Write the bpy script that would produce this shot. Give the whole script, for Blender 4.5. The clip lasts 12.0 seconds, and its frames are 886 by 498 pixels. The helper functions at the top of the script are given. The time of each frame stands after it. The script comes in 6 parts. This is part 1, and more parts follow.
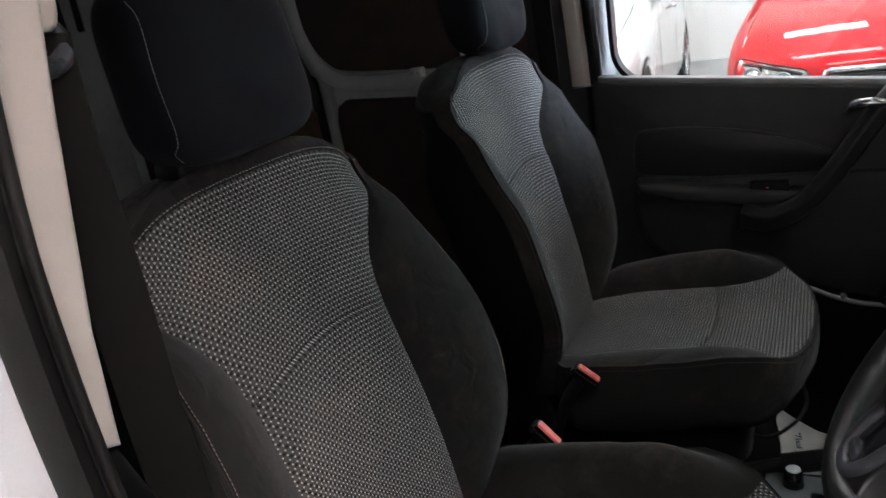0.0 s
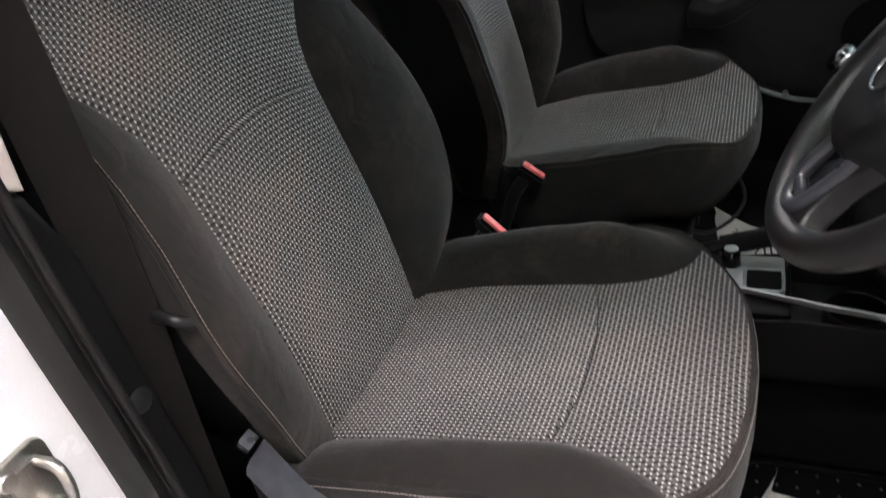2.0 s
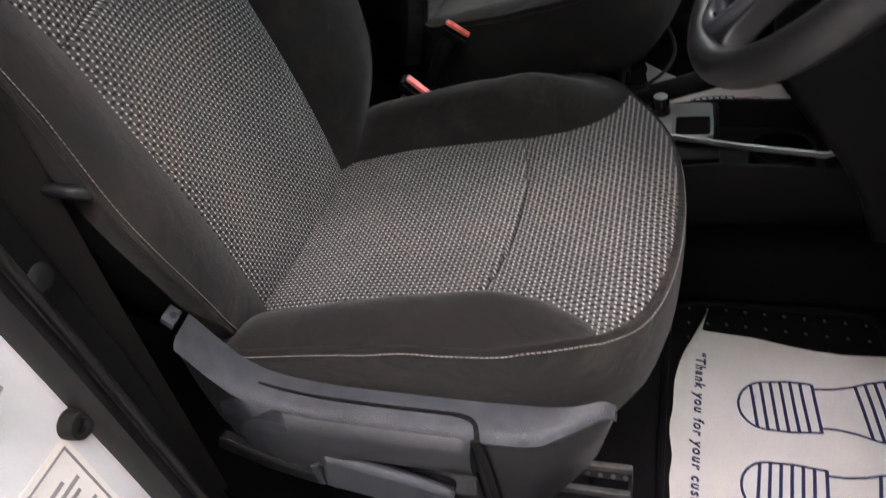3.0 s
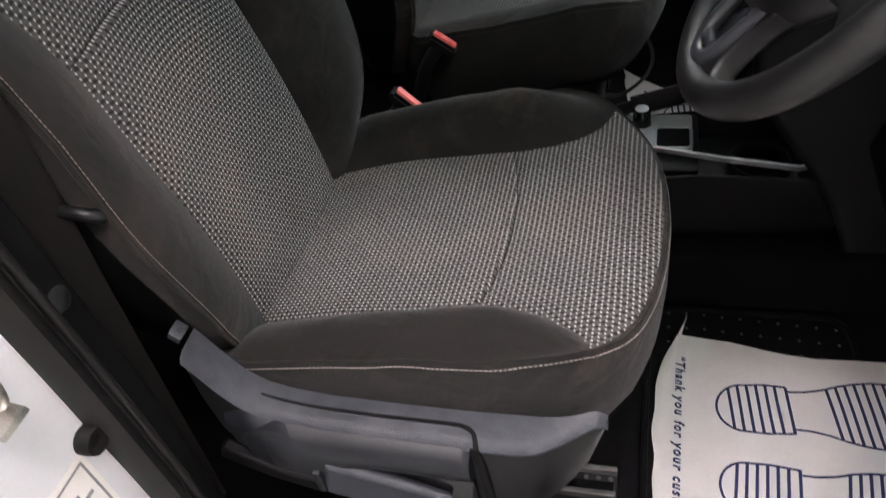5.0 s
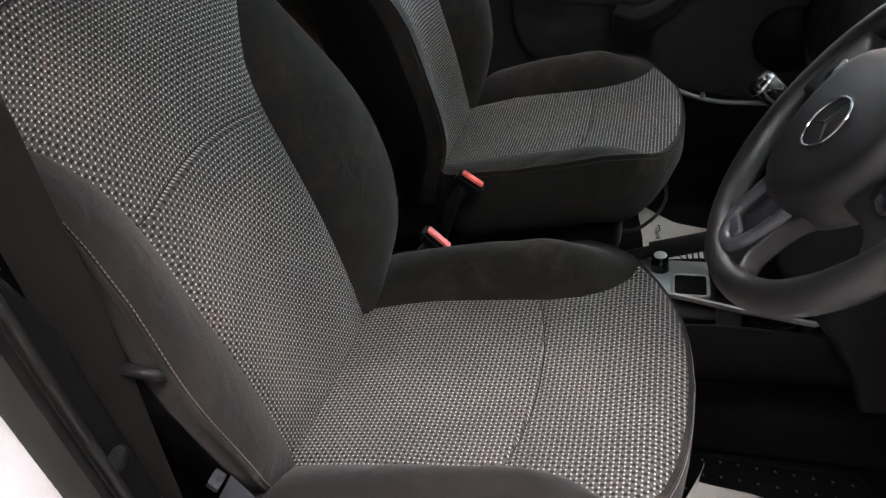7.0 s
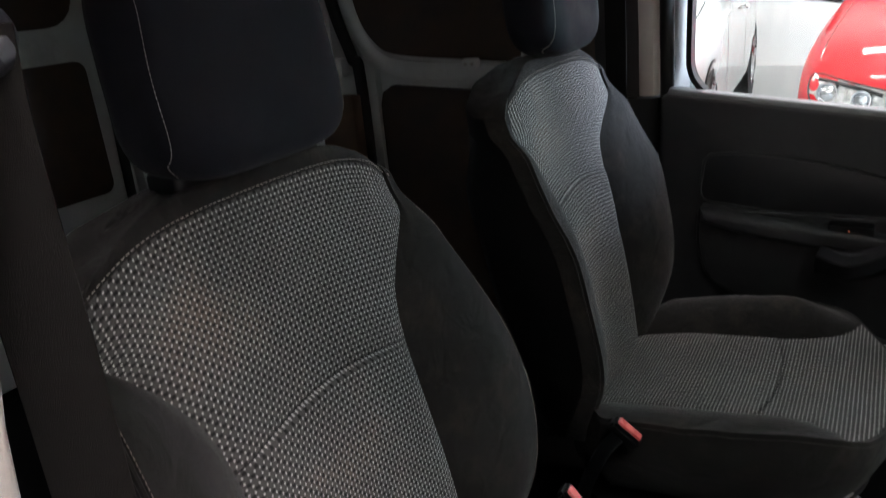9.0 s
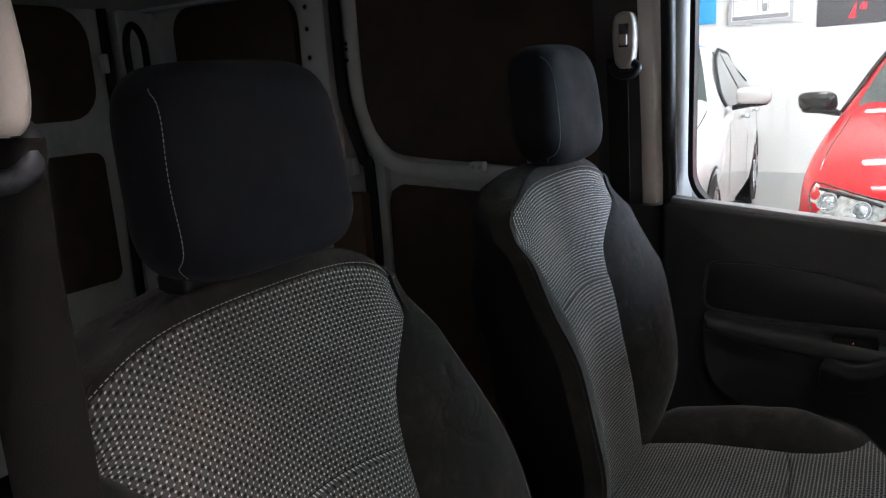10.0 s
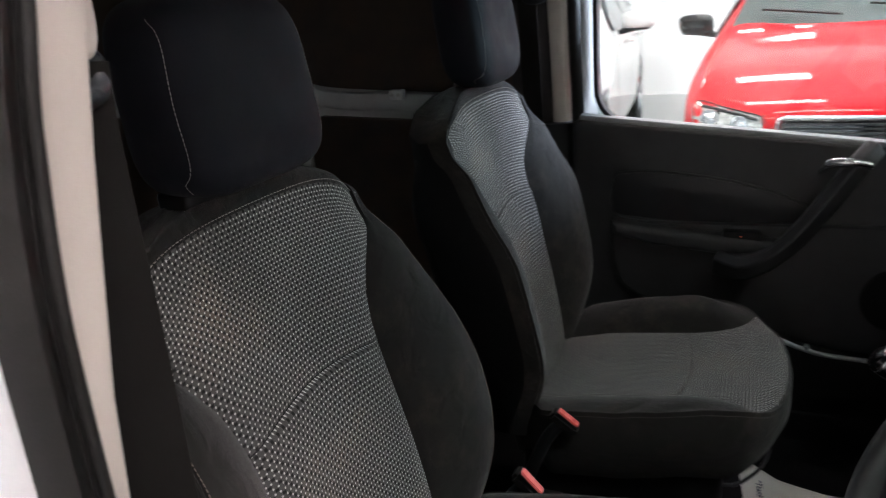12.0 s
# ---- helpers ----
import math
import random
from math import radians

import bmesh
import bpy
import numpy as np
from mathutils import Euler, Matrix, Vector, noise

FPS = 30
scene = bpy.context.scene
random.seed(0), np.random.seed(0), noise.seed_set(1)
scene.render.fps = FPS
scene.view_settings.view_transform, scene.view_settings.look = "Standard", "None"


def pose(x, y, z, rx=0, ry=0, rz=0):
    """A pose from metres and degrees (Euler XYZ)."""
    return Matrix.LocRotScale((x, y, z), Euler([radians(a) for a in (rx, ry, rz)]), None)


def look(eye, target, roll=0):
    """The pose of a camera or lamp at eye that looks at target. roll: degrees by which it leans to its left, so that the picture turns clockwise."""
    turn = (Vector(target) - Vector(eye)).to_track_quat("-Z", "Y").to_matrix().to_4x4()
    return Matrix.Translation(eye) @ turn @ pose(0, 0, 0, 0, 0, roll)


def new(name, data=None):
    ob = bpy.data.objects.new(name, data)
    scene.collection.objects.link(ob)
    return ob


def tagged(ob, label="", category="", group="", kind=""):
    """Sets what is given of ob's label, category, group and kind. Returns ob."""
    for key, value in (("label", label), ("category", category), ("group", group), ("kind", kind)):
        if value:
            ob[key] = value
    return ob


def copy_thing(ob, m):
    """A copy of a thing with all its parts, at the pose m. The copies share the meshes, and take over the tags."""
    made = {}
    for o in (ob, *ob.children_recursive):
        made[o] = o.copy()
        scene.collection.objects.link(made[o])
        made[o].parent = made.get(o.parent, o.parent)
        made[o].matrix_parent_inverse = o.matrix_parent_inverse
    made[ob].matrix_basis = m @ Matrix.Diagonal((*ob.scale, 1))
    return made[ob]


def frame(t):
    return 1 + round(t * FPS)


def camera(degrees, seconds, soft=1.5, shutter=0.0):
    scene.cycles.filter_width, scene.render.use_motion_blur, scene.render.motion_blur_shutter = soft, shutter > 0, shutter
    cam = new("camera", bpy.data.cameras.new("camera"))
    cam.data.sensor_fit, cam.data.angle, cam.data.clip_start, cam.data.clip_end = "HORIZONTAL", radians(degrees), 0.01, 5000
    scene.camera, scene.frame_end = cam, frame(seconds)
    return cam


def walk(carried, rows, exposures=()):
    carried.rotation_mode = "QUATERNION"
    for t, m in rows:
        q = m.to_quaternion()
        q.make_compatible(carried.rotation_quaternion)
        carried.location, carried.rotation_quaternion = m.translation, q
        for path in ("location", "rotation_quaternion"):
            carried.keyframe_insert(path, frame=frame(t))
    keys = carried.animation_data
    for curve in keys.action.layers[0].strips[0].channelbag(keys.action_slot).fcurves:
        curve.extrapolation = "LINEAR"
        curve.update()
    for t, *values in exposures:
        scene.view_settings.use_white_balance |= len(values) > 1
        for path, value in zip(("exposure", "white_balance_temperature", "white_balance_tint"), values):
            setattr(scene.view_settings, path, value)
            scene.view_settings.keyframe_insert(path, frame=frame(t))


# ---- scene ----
cam = camera(62.3, 12.0, soft=1.2, shutter=0.42)
EXPOSURES = [(t, e + 0.16, 6500, 23) for t, e in ((0.0, -0.40), (1.0, -0.30), (1.5, -0.08), (2.0, 0.34), (2.5, 0.38), (3.0, 0.12), (5.0, 0.08), (5.5, 0.38), (6.5, 0.40), (8.5, 0.18), (9.2, -0.36), (10.5, -0.26), (11.5, -0.26), (12.0, -0.12))]
PATH = [
    (0, (0.752, -0.773, 1.48), (-0.163, 0.883, 0.831), -10.0),
    (0.2, (0.764, -0.774, 1.478), (-0.206, 0.867, 0.872), -10.4),
    (0.5, (0.768, -0.78, 1.473), (-0.212, 0.869, 0.908), -10.1),
    (0.7, (0.774, -0.778, 1.466), (-0.205, 0.874, 0.907), -10.3),
    (1, (0.763, -0.782, 1.452), (-0.173, 0.865, 0.811), -10.0),
    (1.5, (0.75, -0.781, 1.421), (-0.1, 0.807, 0.552), -10.0),
    (2, (0.742, -0.777, 1.382), (-0.028, 0.754, 0.35), -11.4),
    (2.5, (0.749, -0.771, 1.354), (0.055, 0.699, 0.189), -13.0),
    (3, (0.755, -0.771, 1.334), (0.137, 0.622, 0.039), -14.0),
    (3.2, (0.763, -0.774, 1.327), (0.158, 0.599, 0.005), -14.9),
    (4.8, (0.742, -0.78, 1.361), (0.197, 0.587, 0.007), -13.1),
    (5, (0.736, -0.781, 1.374), (0.194, 0.617, 0.051), -12.2),
    (5.5, (0.721, -0.793, 1.407), (0.172, 0.65, 0.136), -11.3),
    (6, (0.714, -0.798, 1.435), (0.162, 0.699, 0.229), -9.8),
    (6.5, (0.706, -0.791, 1.447), (0.161, 0.756, 0.303), -8.9),
    (6.7, (0.705, -0.786, 1.452), (0.162, 0.766, 0.314), -8.8),
    (8.3, (0.687, -0.66, 1.464), (-0.144, 0.88, 0.495), -5.8),
    (8.5, (0.678, -0.644, 1.471), (-0.226, 0.893, 0.565), -5.6),
    (9, (0.678, -0.633, 1.501), (-0.316, 0.958, 0.808), -5.3),
    (9.5, (0.68, -0.632, 1.514), (-0.336, 0.995, 0.948), -4.3),
    (10, (0.683, -0.637, 1.517), (-0.344, 1.019, 1.067), -3.5),
    (10.5, (0.684, -0.643, 1.513), (-0.343, 1.011, 1.059), -3.4),
    (11, (0.699, -0.665, 1.488), (-0.313, 0.959, 0.907), -3.8),
    (11.3, (0.71, -0.683, 1.48), (-0.288, 0.944, 0.883), -4.7),
    (11.5, (0.707, -0.685, 1.478), (-0.275, 0.951, 0.877), -5.7),
    (11.7, (0.705, -0.7, 1.485), (-0.258, 0.947, 0.886), -6.3),
    (11.8, (0.705, -0.724, 1.494), (-0.215, 0.946, 0.891), -6.2),
    (12, (0.663, -0.766, 1.517), (-0.105, 0.967, 0.88), -4.9),
]
walk(cam, [(t, look(eye, target, roll)) for t, eye, target, roll in PATH], EXPOSURES)

# ---------- world, lamps and exposure ----------
world = bpy.data.worlds.new("world")
scene.world = world
world.use_nodes = True
world.node_tree.nodes["Background"].inputs[0].default_value = (0.75, 0.85, 1.0, 1)
world.node_tree.nodes["Background"].inputs[1].default_value = 0.15

# daylight in the shop-front opening ahead of the van
day = bpy.data.lights.new("shop_front_daylight", "AREA")
day.shape, day.size, day.size_y, day.energy, day.color = "RECTANGLE", 2.8, 2.8, 3700.0, (0.66, 0.86, 1.0)
day_ob = new("shop_front_daylight", day)
day_ob.matrix_world = look((7.9, 3.7, 2.0), (0.2, 0.7, 1.4))

GROUND = 0.10      # showroom floor
FLOOR = 0.44       # van floor
CY = 0.235         # van centre line


# ---------- materials ----------
def mat(name, base, rough=0.6, metal=0.0, vary=0.25, scale=40.0, bump=0.15, fine=600.0, coat=0.0, spec=0.5, emit=0.0, sheen=0.0, dirt=None, dirt_amount=0.0, crease=0.0):
    m = bpy.data.materials.new(name)
    m.use_nodes = True
    nt = m.node_tree
    b = nt.nodes["Principled BSDF"]
    b.inputs["Roughness"].default_value = rough
    b.inputs["Metallic"].default_value = metal
    b.inputs["Coat Weight"].default_value = coat
    b.inputs["Coat Roughness"].default_value = 0.04
    b.inputs["Specular IOR Level"].default_value = spec
    b.inputs["Sheen Weight"].default_value = sheen
    b.inputs["Sheen Roughness"].default_value = 0.5
    tc = nt.nodes.new("ShaderNodeTexCoord")
    n1 = nt.nodes.new("ShaderNodeTexNoise")
    n1.inputs["Scale"].default_value = scale
    n1.inputs["Detail"].default_value = 5
    n2 = nt.nodes.new("ShaderNodeTexNoise")
    n2.inputs["Scale"].default_value = fine
    n2.inputs["Detail"].default_value = 2
    nt.links.new(tc.outputs["Object"], n1.inputs["Vector"])
    nt.links.new(tc.outputs["Object"], n2.inputs["Vector"])
    add = nt.nodes.new("ShaderNodeMath")
    add.operation = "MULTIPLY_ADD"
    nt.links.new(n2.outputs["Fac"], add.inputs[0])
    add.inputs[1].default_value = 0.5
    nt.links.new(n1.outputs["Fac"], add.inputs[2])
    mr = nt.nodes.new("ShaderNodeMapRange")
    mr.inputs["From Min"].default_value, mr.inputs["From Max"].default_value = 0.5, 1.0
    mr.inputs["To Min"].default_value, mr.inputs["To Max"].default_value = 1 - vary, 1 + vary
    nt.links.new(add.outputs[0], mr.inputs["Value"])
    mul = nt.nodes.new("ShaderNodeVectorMath")
    mul.operation = "SCALE"
    mul.inputs[0].default_value = base
    nt.links.new(mr.outputs[0], mul.inputs["Scale"])
    colour = mul.outputs[0]
    if dirt:
        n3 = nt.nodes.new("ShaderNodeTexNoise")
        n3.inputs["Scale"].default_value = 9.0
        n3.inputs["Detail"].default_value = 8
        n3.inputs["Roughness"].default_value = 0.7
        nt.links.new(tc.outputs["Object"], n3.inputs["Vector"])
        r3 = nt.nodes.new("ShaderNodeMapRange")
        r3.inputs["From Min"].default_value, r3.inputs["From Max"].default_value = 0.52, 0.75
        r3.inputs["To Max"].default_value = dirt_amount
        nt.links.new(n3.outputs["Fac"], r3.inputs["Value"])
        mx = nt.nodes.new("ShaderNodeMix")
        mx.data_type = "RGBA"
        nt.links.new(r3.outputs[0], mx.inputs["Factor"])
        nt.links.new(colour, mx.inputs["A"])
        mx.inputs["B"].default_value = (*dirt, 1)
        colour = mx.outputs["Result"]
    nt.links.new(colour, b.inputs["Base Color"])
    rr = nt.nodes.new("ShaderNodeMapRange")
    rr.inputs["From Min"].default_value, rr.inputs["From Max"].default_value = 0.3, 0.7
    rr.inputs["To Min"].default_value, rr.inputs["To Max"].default_value = max(0.02, rough * 0.85), min(1, rough * 1.15)
    nt.links.new(n1.outputs["Fac"], rr.inputs["Value"])
    nt.links.new(rr.outputs[0], b.inputs["Roughness"])
    if bump:
        bp = nt.nodes.new("ShaderNodeBump")
        bp.inputs["Strength"].default_value = bump
        bp.inputs["Distance"].default_value = 0.001
        nt.links.new(n2.outputs["Fac"], bp.inputs["Height"])
        nt.links.new(bp.outputs[0], b.inputs["Normal"])
        if crease:
            n4 = nt.nodes.new("ShaderNodeTexNoise")
            n4.inputs["Scale"].default_value = 22.0
            n4.inputs["Detail"].default_value = 3
            n4.inputs["Distortion"].default_value = 0.8
            nt.links.new(tc.outputs["Object"], n4.inputs["Vector"])
            b4 = nt.nodes.new("ShaderNodeBump")
            b4.inputs["Strength"].default_value = crease
            b4.inputs["Distance"].default_value = 0.006
            nt.links.new(n4.outputs["Fac"], b4.inputs["Height"])
            nt.links.new(b4.outputs[0], bp.inputs["Normal"])
    if emit:
        b.inputs["Emission Color"].default_value = (*base, 1)
        b.inputs["Emission Strength"].default_value = emit
    return m


def woven(name, du, dv, dots, ground, holes):
    """Woven cloth laid out in metres by the UV map: pale dots at every crossing, a grey ground, and dark oval holes in every other mesh."""
    m = bpy.data.materials.new(name)
    m.use_nodes = True
    nt = m.node_tree
    b = nt.nodes["Principled BSDF"]
    b.inputs["Roughness"].default_value = 0.85
    b.inputs["Specular IOR Level"].default_value = 0.1
    b.inputs["Sheen Weight"].default_value = 0.05

    def math_node(op, a, b2=None, clamp=False):
        n = nt.nodes.new("ShaderNodeMath")
        n.operation, n.use_clamp = op, clamp
        for k, v in enumerate((a, b2)):
            if v is None:
                continue
            if isinstance(v, (int, float)):
                n.inputs[k].default_value = v
            else:
                nt.links.new(v, n.inputs[k])
        return n.outputs[0]

    def step(value, lo, hi):
        n = nt.nodes.new("ShaderNodeMapRange")
        n.interpolation_type = "SMOOTHSTEP"
        n.inputs["From Min"].default_value, n.inputs["From Max"].default_value = lo, hi
        nt.links.new(value, n.inputs["Value"])
        return n.outputs[0]

    def noise_at(vector, scale, detail, rough=0.5):
        n = nt.nodes.new("ShaderNodeTexNoise")
        n.inputs["Scale"].default_value, n.inputs["Detail"].default_value, n.inputs["Roughness"].default_value = scale, detail, rough
        nt.links.new(vector, n.inputs["Vector"])
        return n

    def mix(factor, a, c):
        n = nt.nodes.new("ShaderNodeMix")
        n.data_type = "RGBA"
        nt.links.new(factor, n.inputs["Factor"])
        for key, v in (("A", a), ("B", c)):
            if isinstance(v, tuple):
                n.inputs[key].default_value = (*v, 1)
            else:
                nt.links.new(v, n.inputs[key])
        return n.outputs["Result"]
    uv = nt.nodes.new("ShaderNodeUVMap").outputs[0]
    off = nt.nodes.new("ShaderNodeVectorMath")
    off.operation = "MULTIPLY_ADD"
    nt.links.new(noise_at(uv, 14.0, 2).outputs["Color"], off.inputs[0])
    off.inputs[1].default_value = (0.0016, 0.0016, 0)
    nt.links.new(uv, off.inputs[2])
    sep = nt.nodes.new("ShaderNodeSeparateXYZ")
    nt.links.new(off.outputs[0], sep.inputs[0])
    ku, kv = math_node("MULTIPLY", sep.outputs["X"], math.pi / du), math_node("MULTIPLY", sep.outputs["Y"], math.pi / dv)
    wide = math_node("MULTIPLY", math_node("COSINE", ku), 1.35)
    mesh = math_node("MULTIPLY", math_node("MINIMUM", math_node("MAXIMUM", wide, -1.0), 1.0), math_node("COSINE", kv))
    cross = math_node("ABSOLUTE", math_node("MULTIPLY", math_node("SINE", ku), math_node("SINE", kv)))
    hole, dot = step(mesh, 0.38, 0.85), step(cross, 0.74, 0.94)
    tc = nt.nodes.new("ShaderNodeTexCoord").outputs["Object"]
    blotch = noise_at(tc, 7.0, 6, 0.65).outputs["Fac"]
    worn = mix(step(blotch, 0.50, 0.78), ground, tuple(g * f for g, f in zip(ground, (1.35, 1.12, 0.98))))
    colour = mix(dot, mix(hole, worn, holes), dots)
    fine = step(noise_at(tc, 900.0, 2).outputs["Fac"], 0.25, 0.75)
    shade = math_node("MULTIPLY_ADD", fine, 0.5)
    shade.node.inputs[2].default_value = 0.75
    broad = math_node("MULTIPLY_ADD", step(blotch, 0.3, 0.7), 0.24)
    broad.node.inputs[2].default_value = 0.88
    sc = nt.nodes.new("ShaderNodeVectorMath")
    sc.operation = "SCALE"
    nt.links.new(colour, sc.inputs[0])
    nt.links.new(math_node("MULTIPLY", shade, broad), sc.inputs["Scale"])
    nt.links.new(sc.outputs[0], b.inputs["Base Color"])
    bp = nt.nodes.new("ShaderNodeBump")
    bp.inputs["Strength"].default_value = 0.5
    bp.inputs["Distance"].default_value = 0.001
    nt.links.new(math_node("SUBTRACT", dot, hole), bp.inputs["Height"])
    nt.links.new(bp.outputs[0], b.inputs["Normal"])
    return m


def glass(name, tint=(0.9, 0.95, 0.93), rough=0.0, alpha=0.92):
    m = bpy.data.materials.new(name)
    m.use_nodes = True
    nt = m.node_tree
    b = nt.nodes["Principled BSDF"]
    tr = nt.nodes.new("ShaderNodeBsdfTransparent")
    tr.inputs[0].default_value = (*tint, 1)
    gl = nt.nodes.new("ShaderNodeBsdfGlossy")
    gl.inputs["Roughness"].default_value = 0.01
    fr = nt.nodes.new("ShaderNodeFresnel")
    fr.inputs[0].default_value = 1.45
    mix = nt.nodes.new("ShaderNodeMixShader")
    nt.links.new(fr.outputs[0], mix.inputs[0])
    nt.links.new(tr.outputs[0], mix.inputs[1])
    nt.links.new(gl.outputs[0], mix.inputs[2])
    nt.links.new(mix.outputs[0], nt.nodes["Material Output"].inputs[0])
    return m


M_WOVEN = woven("woven_seat_cloth", 0.0055, 0.0060, (0.49, 0.473, 0.462), (0.069, 0.066, 0.0645), (0.014, 0.0136, 0.0136))
M_CLOTH = mat("plain_seat_cloth", (0.0135, 0.0126, 0.0120), 0.85, vary=0.35, scale=14, bump=0.6, fine=1100, sheen=0.09, spec=0.12, dirt=(0.056, 0.043, 0.034), dirt_amount=0.7, crease=0.6)
M_VINYL = mat("headrest_cloth", (0.0066, 0.0076, 0.0115), 0.7, vary=0.2, scale=18, bump=0.3, fine=1300, sheen=0.03, spec=0.16, crease=0.12)
M_STITCH = mat("pale_thread", (0.32, 0.285, 0.265), 0.8, bump=0)
M_STITCH_DARK = mat("dark_thread", (0.22, 0.18, 0.155), 0.8, bump=0)
M_DOORCARD = mat("door_card_plastic", (0.023, 0.0232, 0.024), 0.48, spec=0.3, vary=0.2, scale=30, bump=0.4, fine=800)
M_STITCH_BLACK = mat("black_thread", (0.045, 0.042, 0.04), 0.8, bump=0)
M_PLASTIC = mat("black_grained_plastic", (0.0055, 0.0055, 0.006), 0.5, spec=0.1, vary=0.2, scale=30, bump=0.35, fine=900)
M_TRIM = mat("slate_grained_plastic", (0.026, 0.030, 0.038), 0.45, vary=0.35, scale=60, bump=0.8, fine=700, dirt=(0.10, 0.10, 0.11), dirt_amount=0.4)
M_LEVER = mat("slate_smooth_plastic", (0.0135, 0.0148, 0.018), 0.42, spec=0.3, vary=0.2, scale=50, bump=0.25, fine=900)
M_SATIN = mat("satin_black_plastic", (0.011, 0.0115, 0.0125), 0.4, spec=0.35, vary=0.15, bump=0.08)
M_GLOSS = mat("gloss_black", (0.008, 0.008, 0.009), 0.08, vary=0.1, bump=0)
M_RUBBER = mat("black_rubber", (0.011, 0.0105, 0.010), 0.5, spec=0.25, vary=0.3, scale=25, bump=0.2, dirt=(0.05, 0.047, 0.045), dirt_amount=0.3)
M_LEATHER = mat("wheel_leather", (0.005, 0.0049, 0.0049), 0.36, spec=0.7, vary=0.2, scale=30, bump=0.35, fine=900)
M_AIRBAG = mat("airbag_plastic", (0.0065, 0.0065, 0.007), 0.36, spec=0.5, vary=0.15, scale=30, bump=0.4, fine=900)
M_PILLARTRIM = mat("dark_pillar_plastic", (0.030, 0.026, 0.024), 0.55, spec=0.3, vary=0.2, scale=30, bump=0.3, fine=900)
M_BEIGE = mat("pale_beige_trim", (0.57, 0.512, 0.463), 0.6, vary=0.06, scale=12, bump=0.2, fine=900)
M_WHITE = mat("white_van_paint", (0.78, 0.80, 0.82), 0.25, vary=0.05, scale=6, bump=0, coat=0.5, dirt=(0.55, 0.55, 0.53), dirt_amount=0.12)
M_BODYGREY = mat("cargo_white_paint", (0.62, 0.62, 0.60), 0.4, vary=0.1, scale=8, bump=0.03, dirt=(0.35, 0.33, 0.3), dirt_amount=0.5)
M_PLY = mat("dark_brown_plywood", (0.055, 0.029, 0.016), 0.55, vary=0.35, scale=14, bump=0.15)
M_CARPET = mat("black_carpet", (0.006, 0.006, 0.0065), 0.95, spec=0.05, vary=0.4, scale=60, bump=0.8, fine=1200)
M_MAT = mat("rubber_floor_mat", (0.0035, 0.0035, 0.004), 0.6, spec=0.08, vary=0.3, scale=40, bump=0.3)
M_STUD = mat("worn_rubber_stud", (0.035, 0.036, 0.04), 0.35, bump=0)
M_PAPER = mat("white_paper", (0.80, 0.78, 0.75), 0.8, vary=0.05, scale=9, bump=0.15, fine=300)
M_RAIL = mat("worn_grey_steel", (0.11, 0.11, 0.108), 0.5, metal=0.5, vary=0.3, scale=40, bump=0.1)
M_PALE = mat("pale_grey_plastic", (0.45, 0.46, 0.47), 0.4, vary=0.05, bump=0)
M_BLUE = mat("blue_ink", (0.006, 0.011, 0.065), 0.7, vary=0.15, bump=0)
M_RED = mat("red_release_button", (0.80, 0.13, 0.12), 0.3, vary=0.08, bump=0)
M_CHROME = mat("satin_chrome", (0.75, 0.76, 0.78), 0.18, metal=1.0, vary=0.05, bump=0)
M_EMBLEM = mat("dull_chrome", (0.36, 0.37, 0.39), 0.22, metal=1.0, vary=0.1, bump=0)
M_GUIDE = mat("grey_beige_plastic", (0.33, 0.295, 0.265), 0.5, vary=0.1, scale=20, bump=0.15)
M_STEEL = mat("galvanised_steel", (0.5, 0.48, 0.44), 0.35, metal=1.0, vary=0.25, scale=25, bump=0.1)
# paler than the door card: daylight on the window ledge put into its colour
M_LEDGE = mat("lit_ledge_plastic", (0.13, 0.135, 0.135), 0.4, vary=0.2, scale=40, bump=0.4, fine=700)
M_SILVER = mat("silver_plastic", (0.26, 0.28, 0.28), 0.4, metal=0.4, vary=0.08, bump=0)
M_STRAP = mat("seat_belt_webbing", (0.0085, 0.0076, 0.0070), 0.75, spec=0.15, vary=0.2, scale=20, bump=0.6, fine=1500)
M_BELTRING = mat("grey_guide_plastic", (0.04, 0.043, 0.05), 0.3, vary=0.2, bump=0)
M_LINER = mat("grey_roof_lining", (0.42, 0.41, 0.39), 0.9, vary=0.1, bump=0.3)
M_GLASS = glass("side_window_glass", (0.85, 0.88, 0.855))
M_SCREEN = glass("green_tinted_glass", (0.79, 0.87, 0.84))
M_SIDEGLASS = mat("pale_car_side_glass", (0.16, 0.17, 0.175), 0.06, vary=0.1, scale=3, bump=0)
M_TINT = mat("car_window_glass", (0.07, 0.085, 0.08), 0.06, vary=0.1, scale=3, bump=0)
M_WALLPAINT = mat("white_wall_paint", (0.62, 0.61, 0.585), 0.7, vary=0.03, scale=3, bump=0.05)
M_CONCRETE = mat("grey_painted_concrete", (0.30, 0.31, 0.31), 0.35, vary=0.2, scale=3, bump=0.05, fine=120, dirt=(0.2, 0.2, 0.2), dirt_amount=0.5)
M_REDPAINT = mat("red_car_paint", (0.58, 0.006, 0.011), 0.5, spec=0.06, vary=0.03, scale=4, bump=0, coat=0.5)
M_WHITEPAINT = mat("white_car_paint", (0.68, 0.675, 0.66), 0.2, vary=0.02, scale=4, bump=0, coat=1.0)
M_LAMP = mat("headlamp_silver", (0.55, 0.56, 0.54), 0.12, metal=0.35, vary=0.6, scale=34, bump=0)
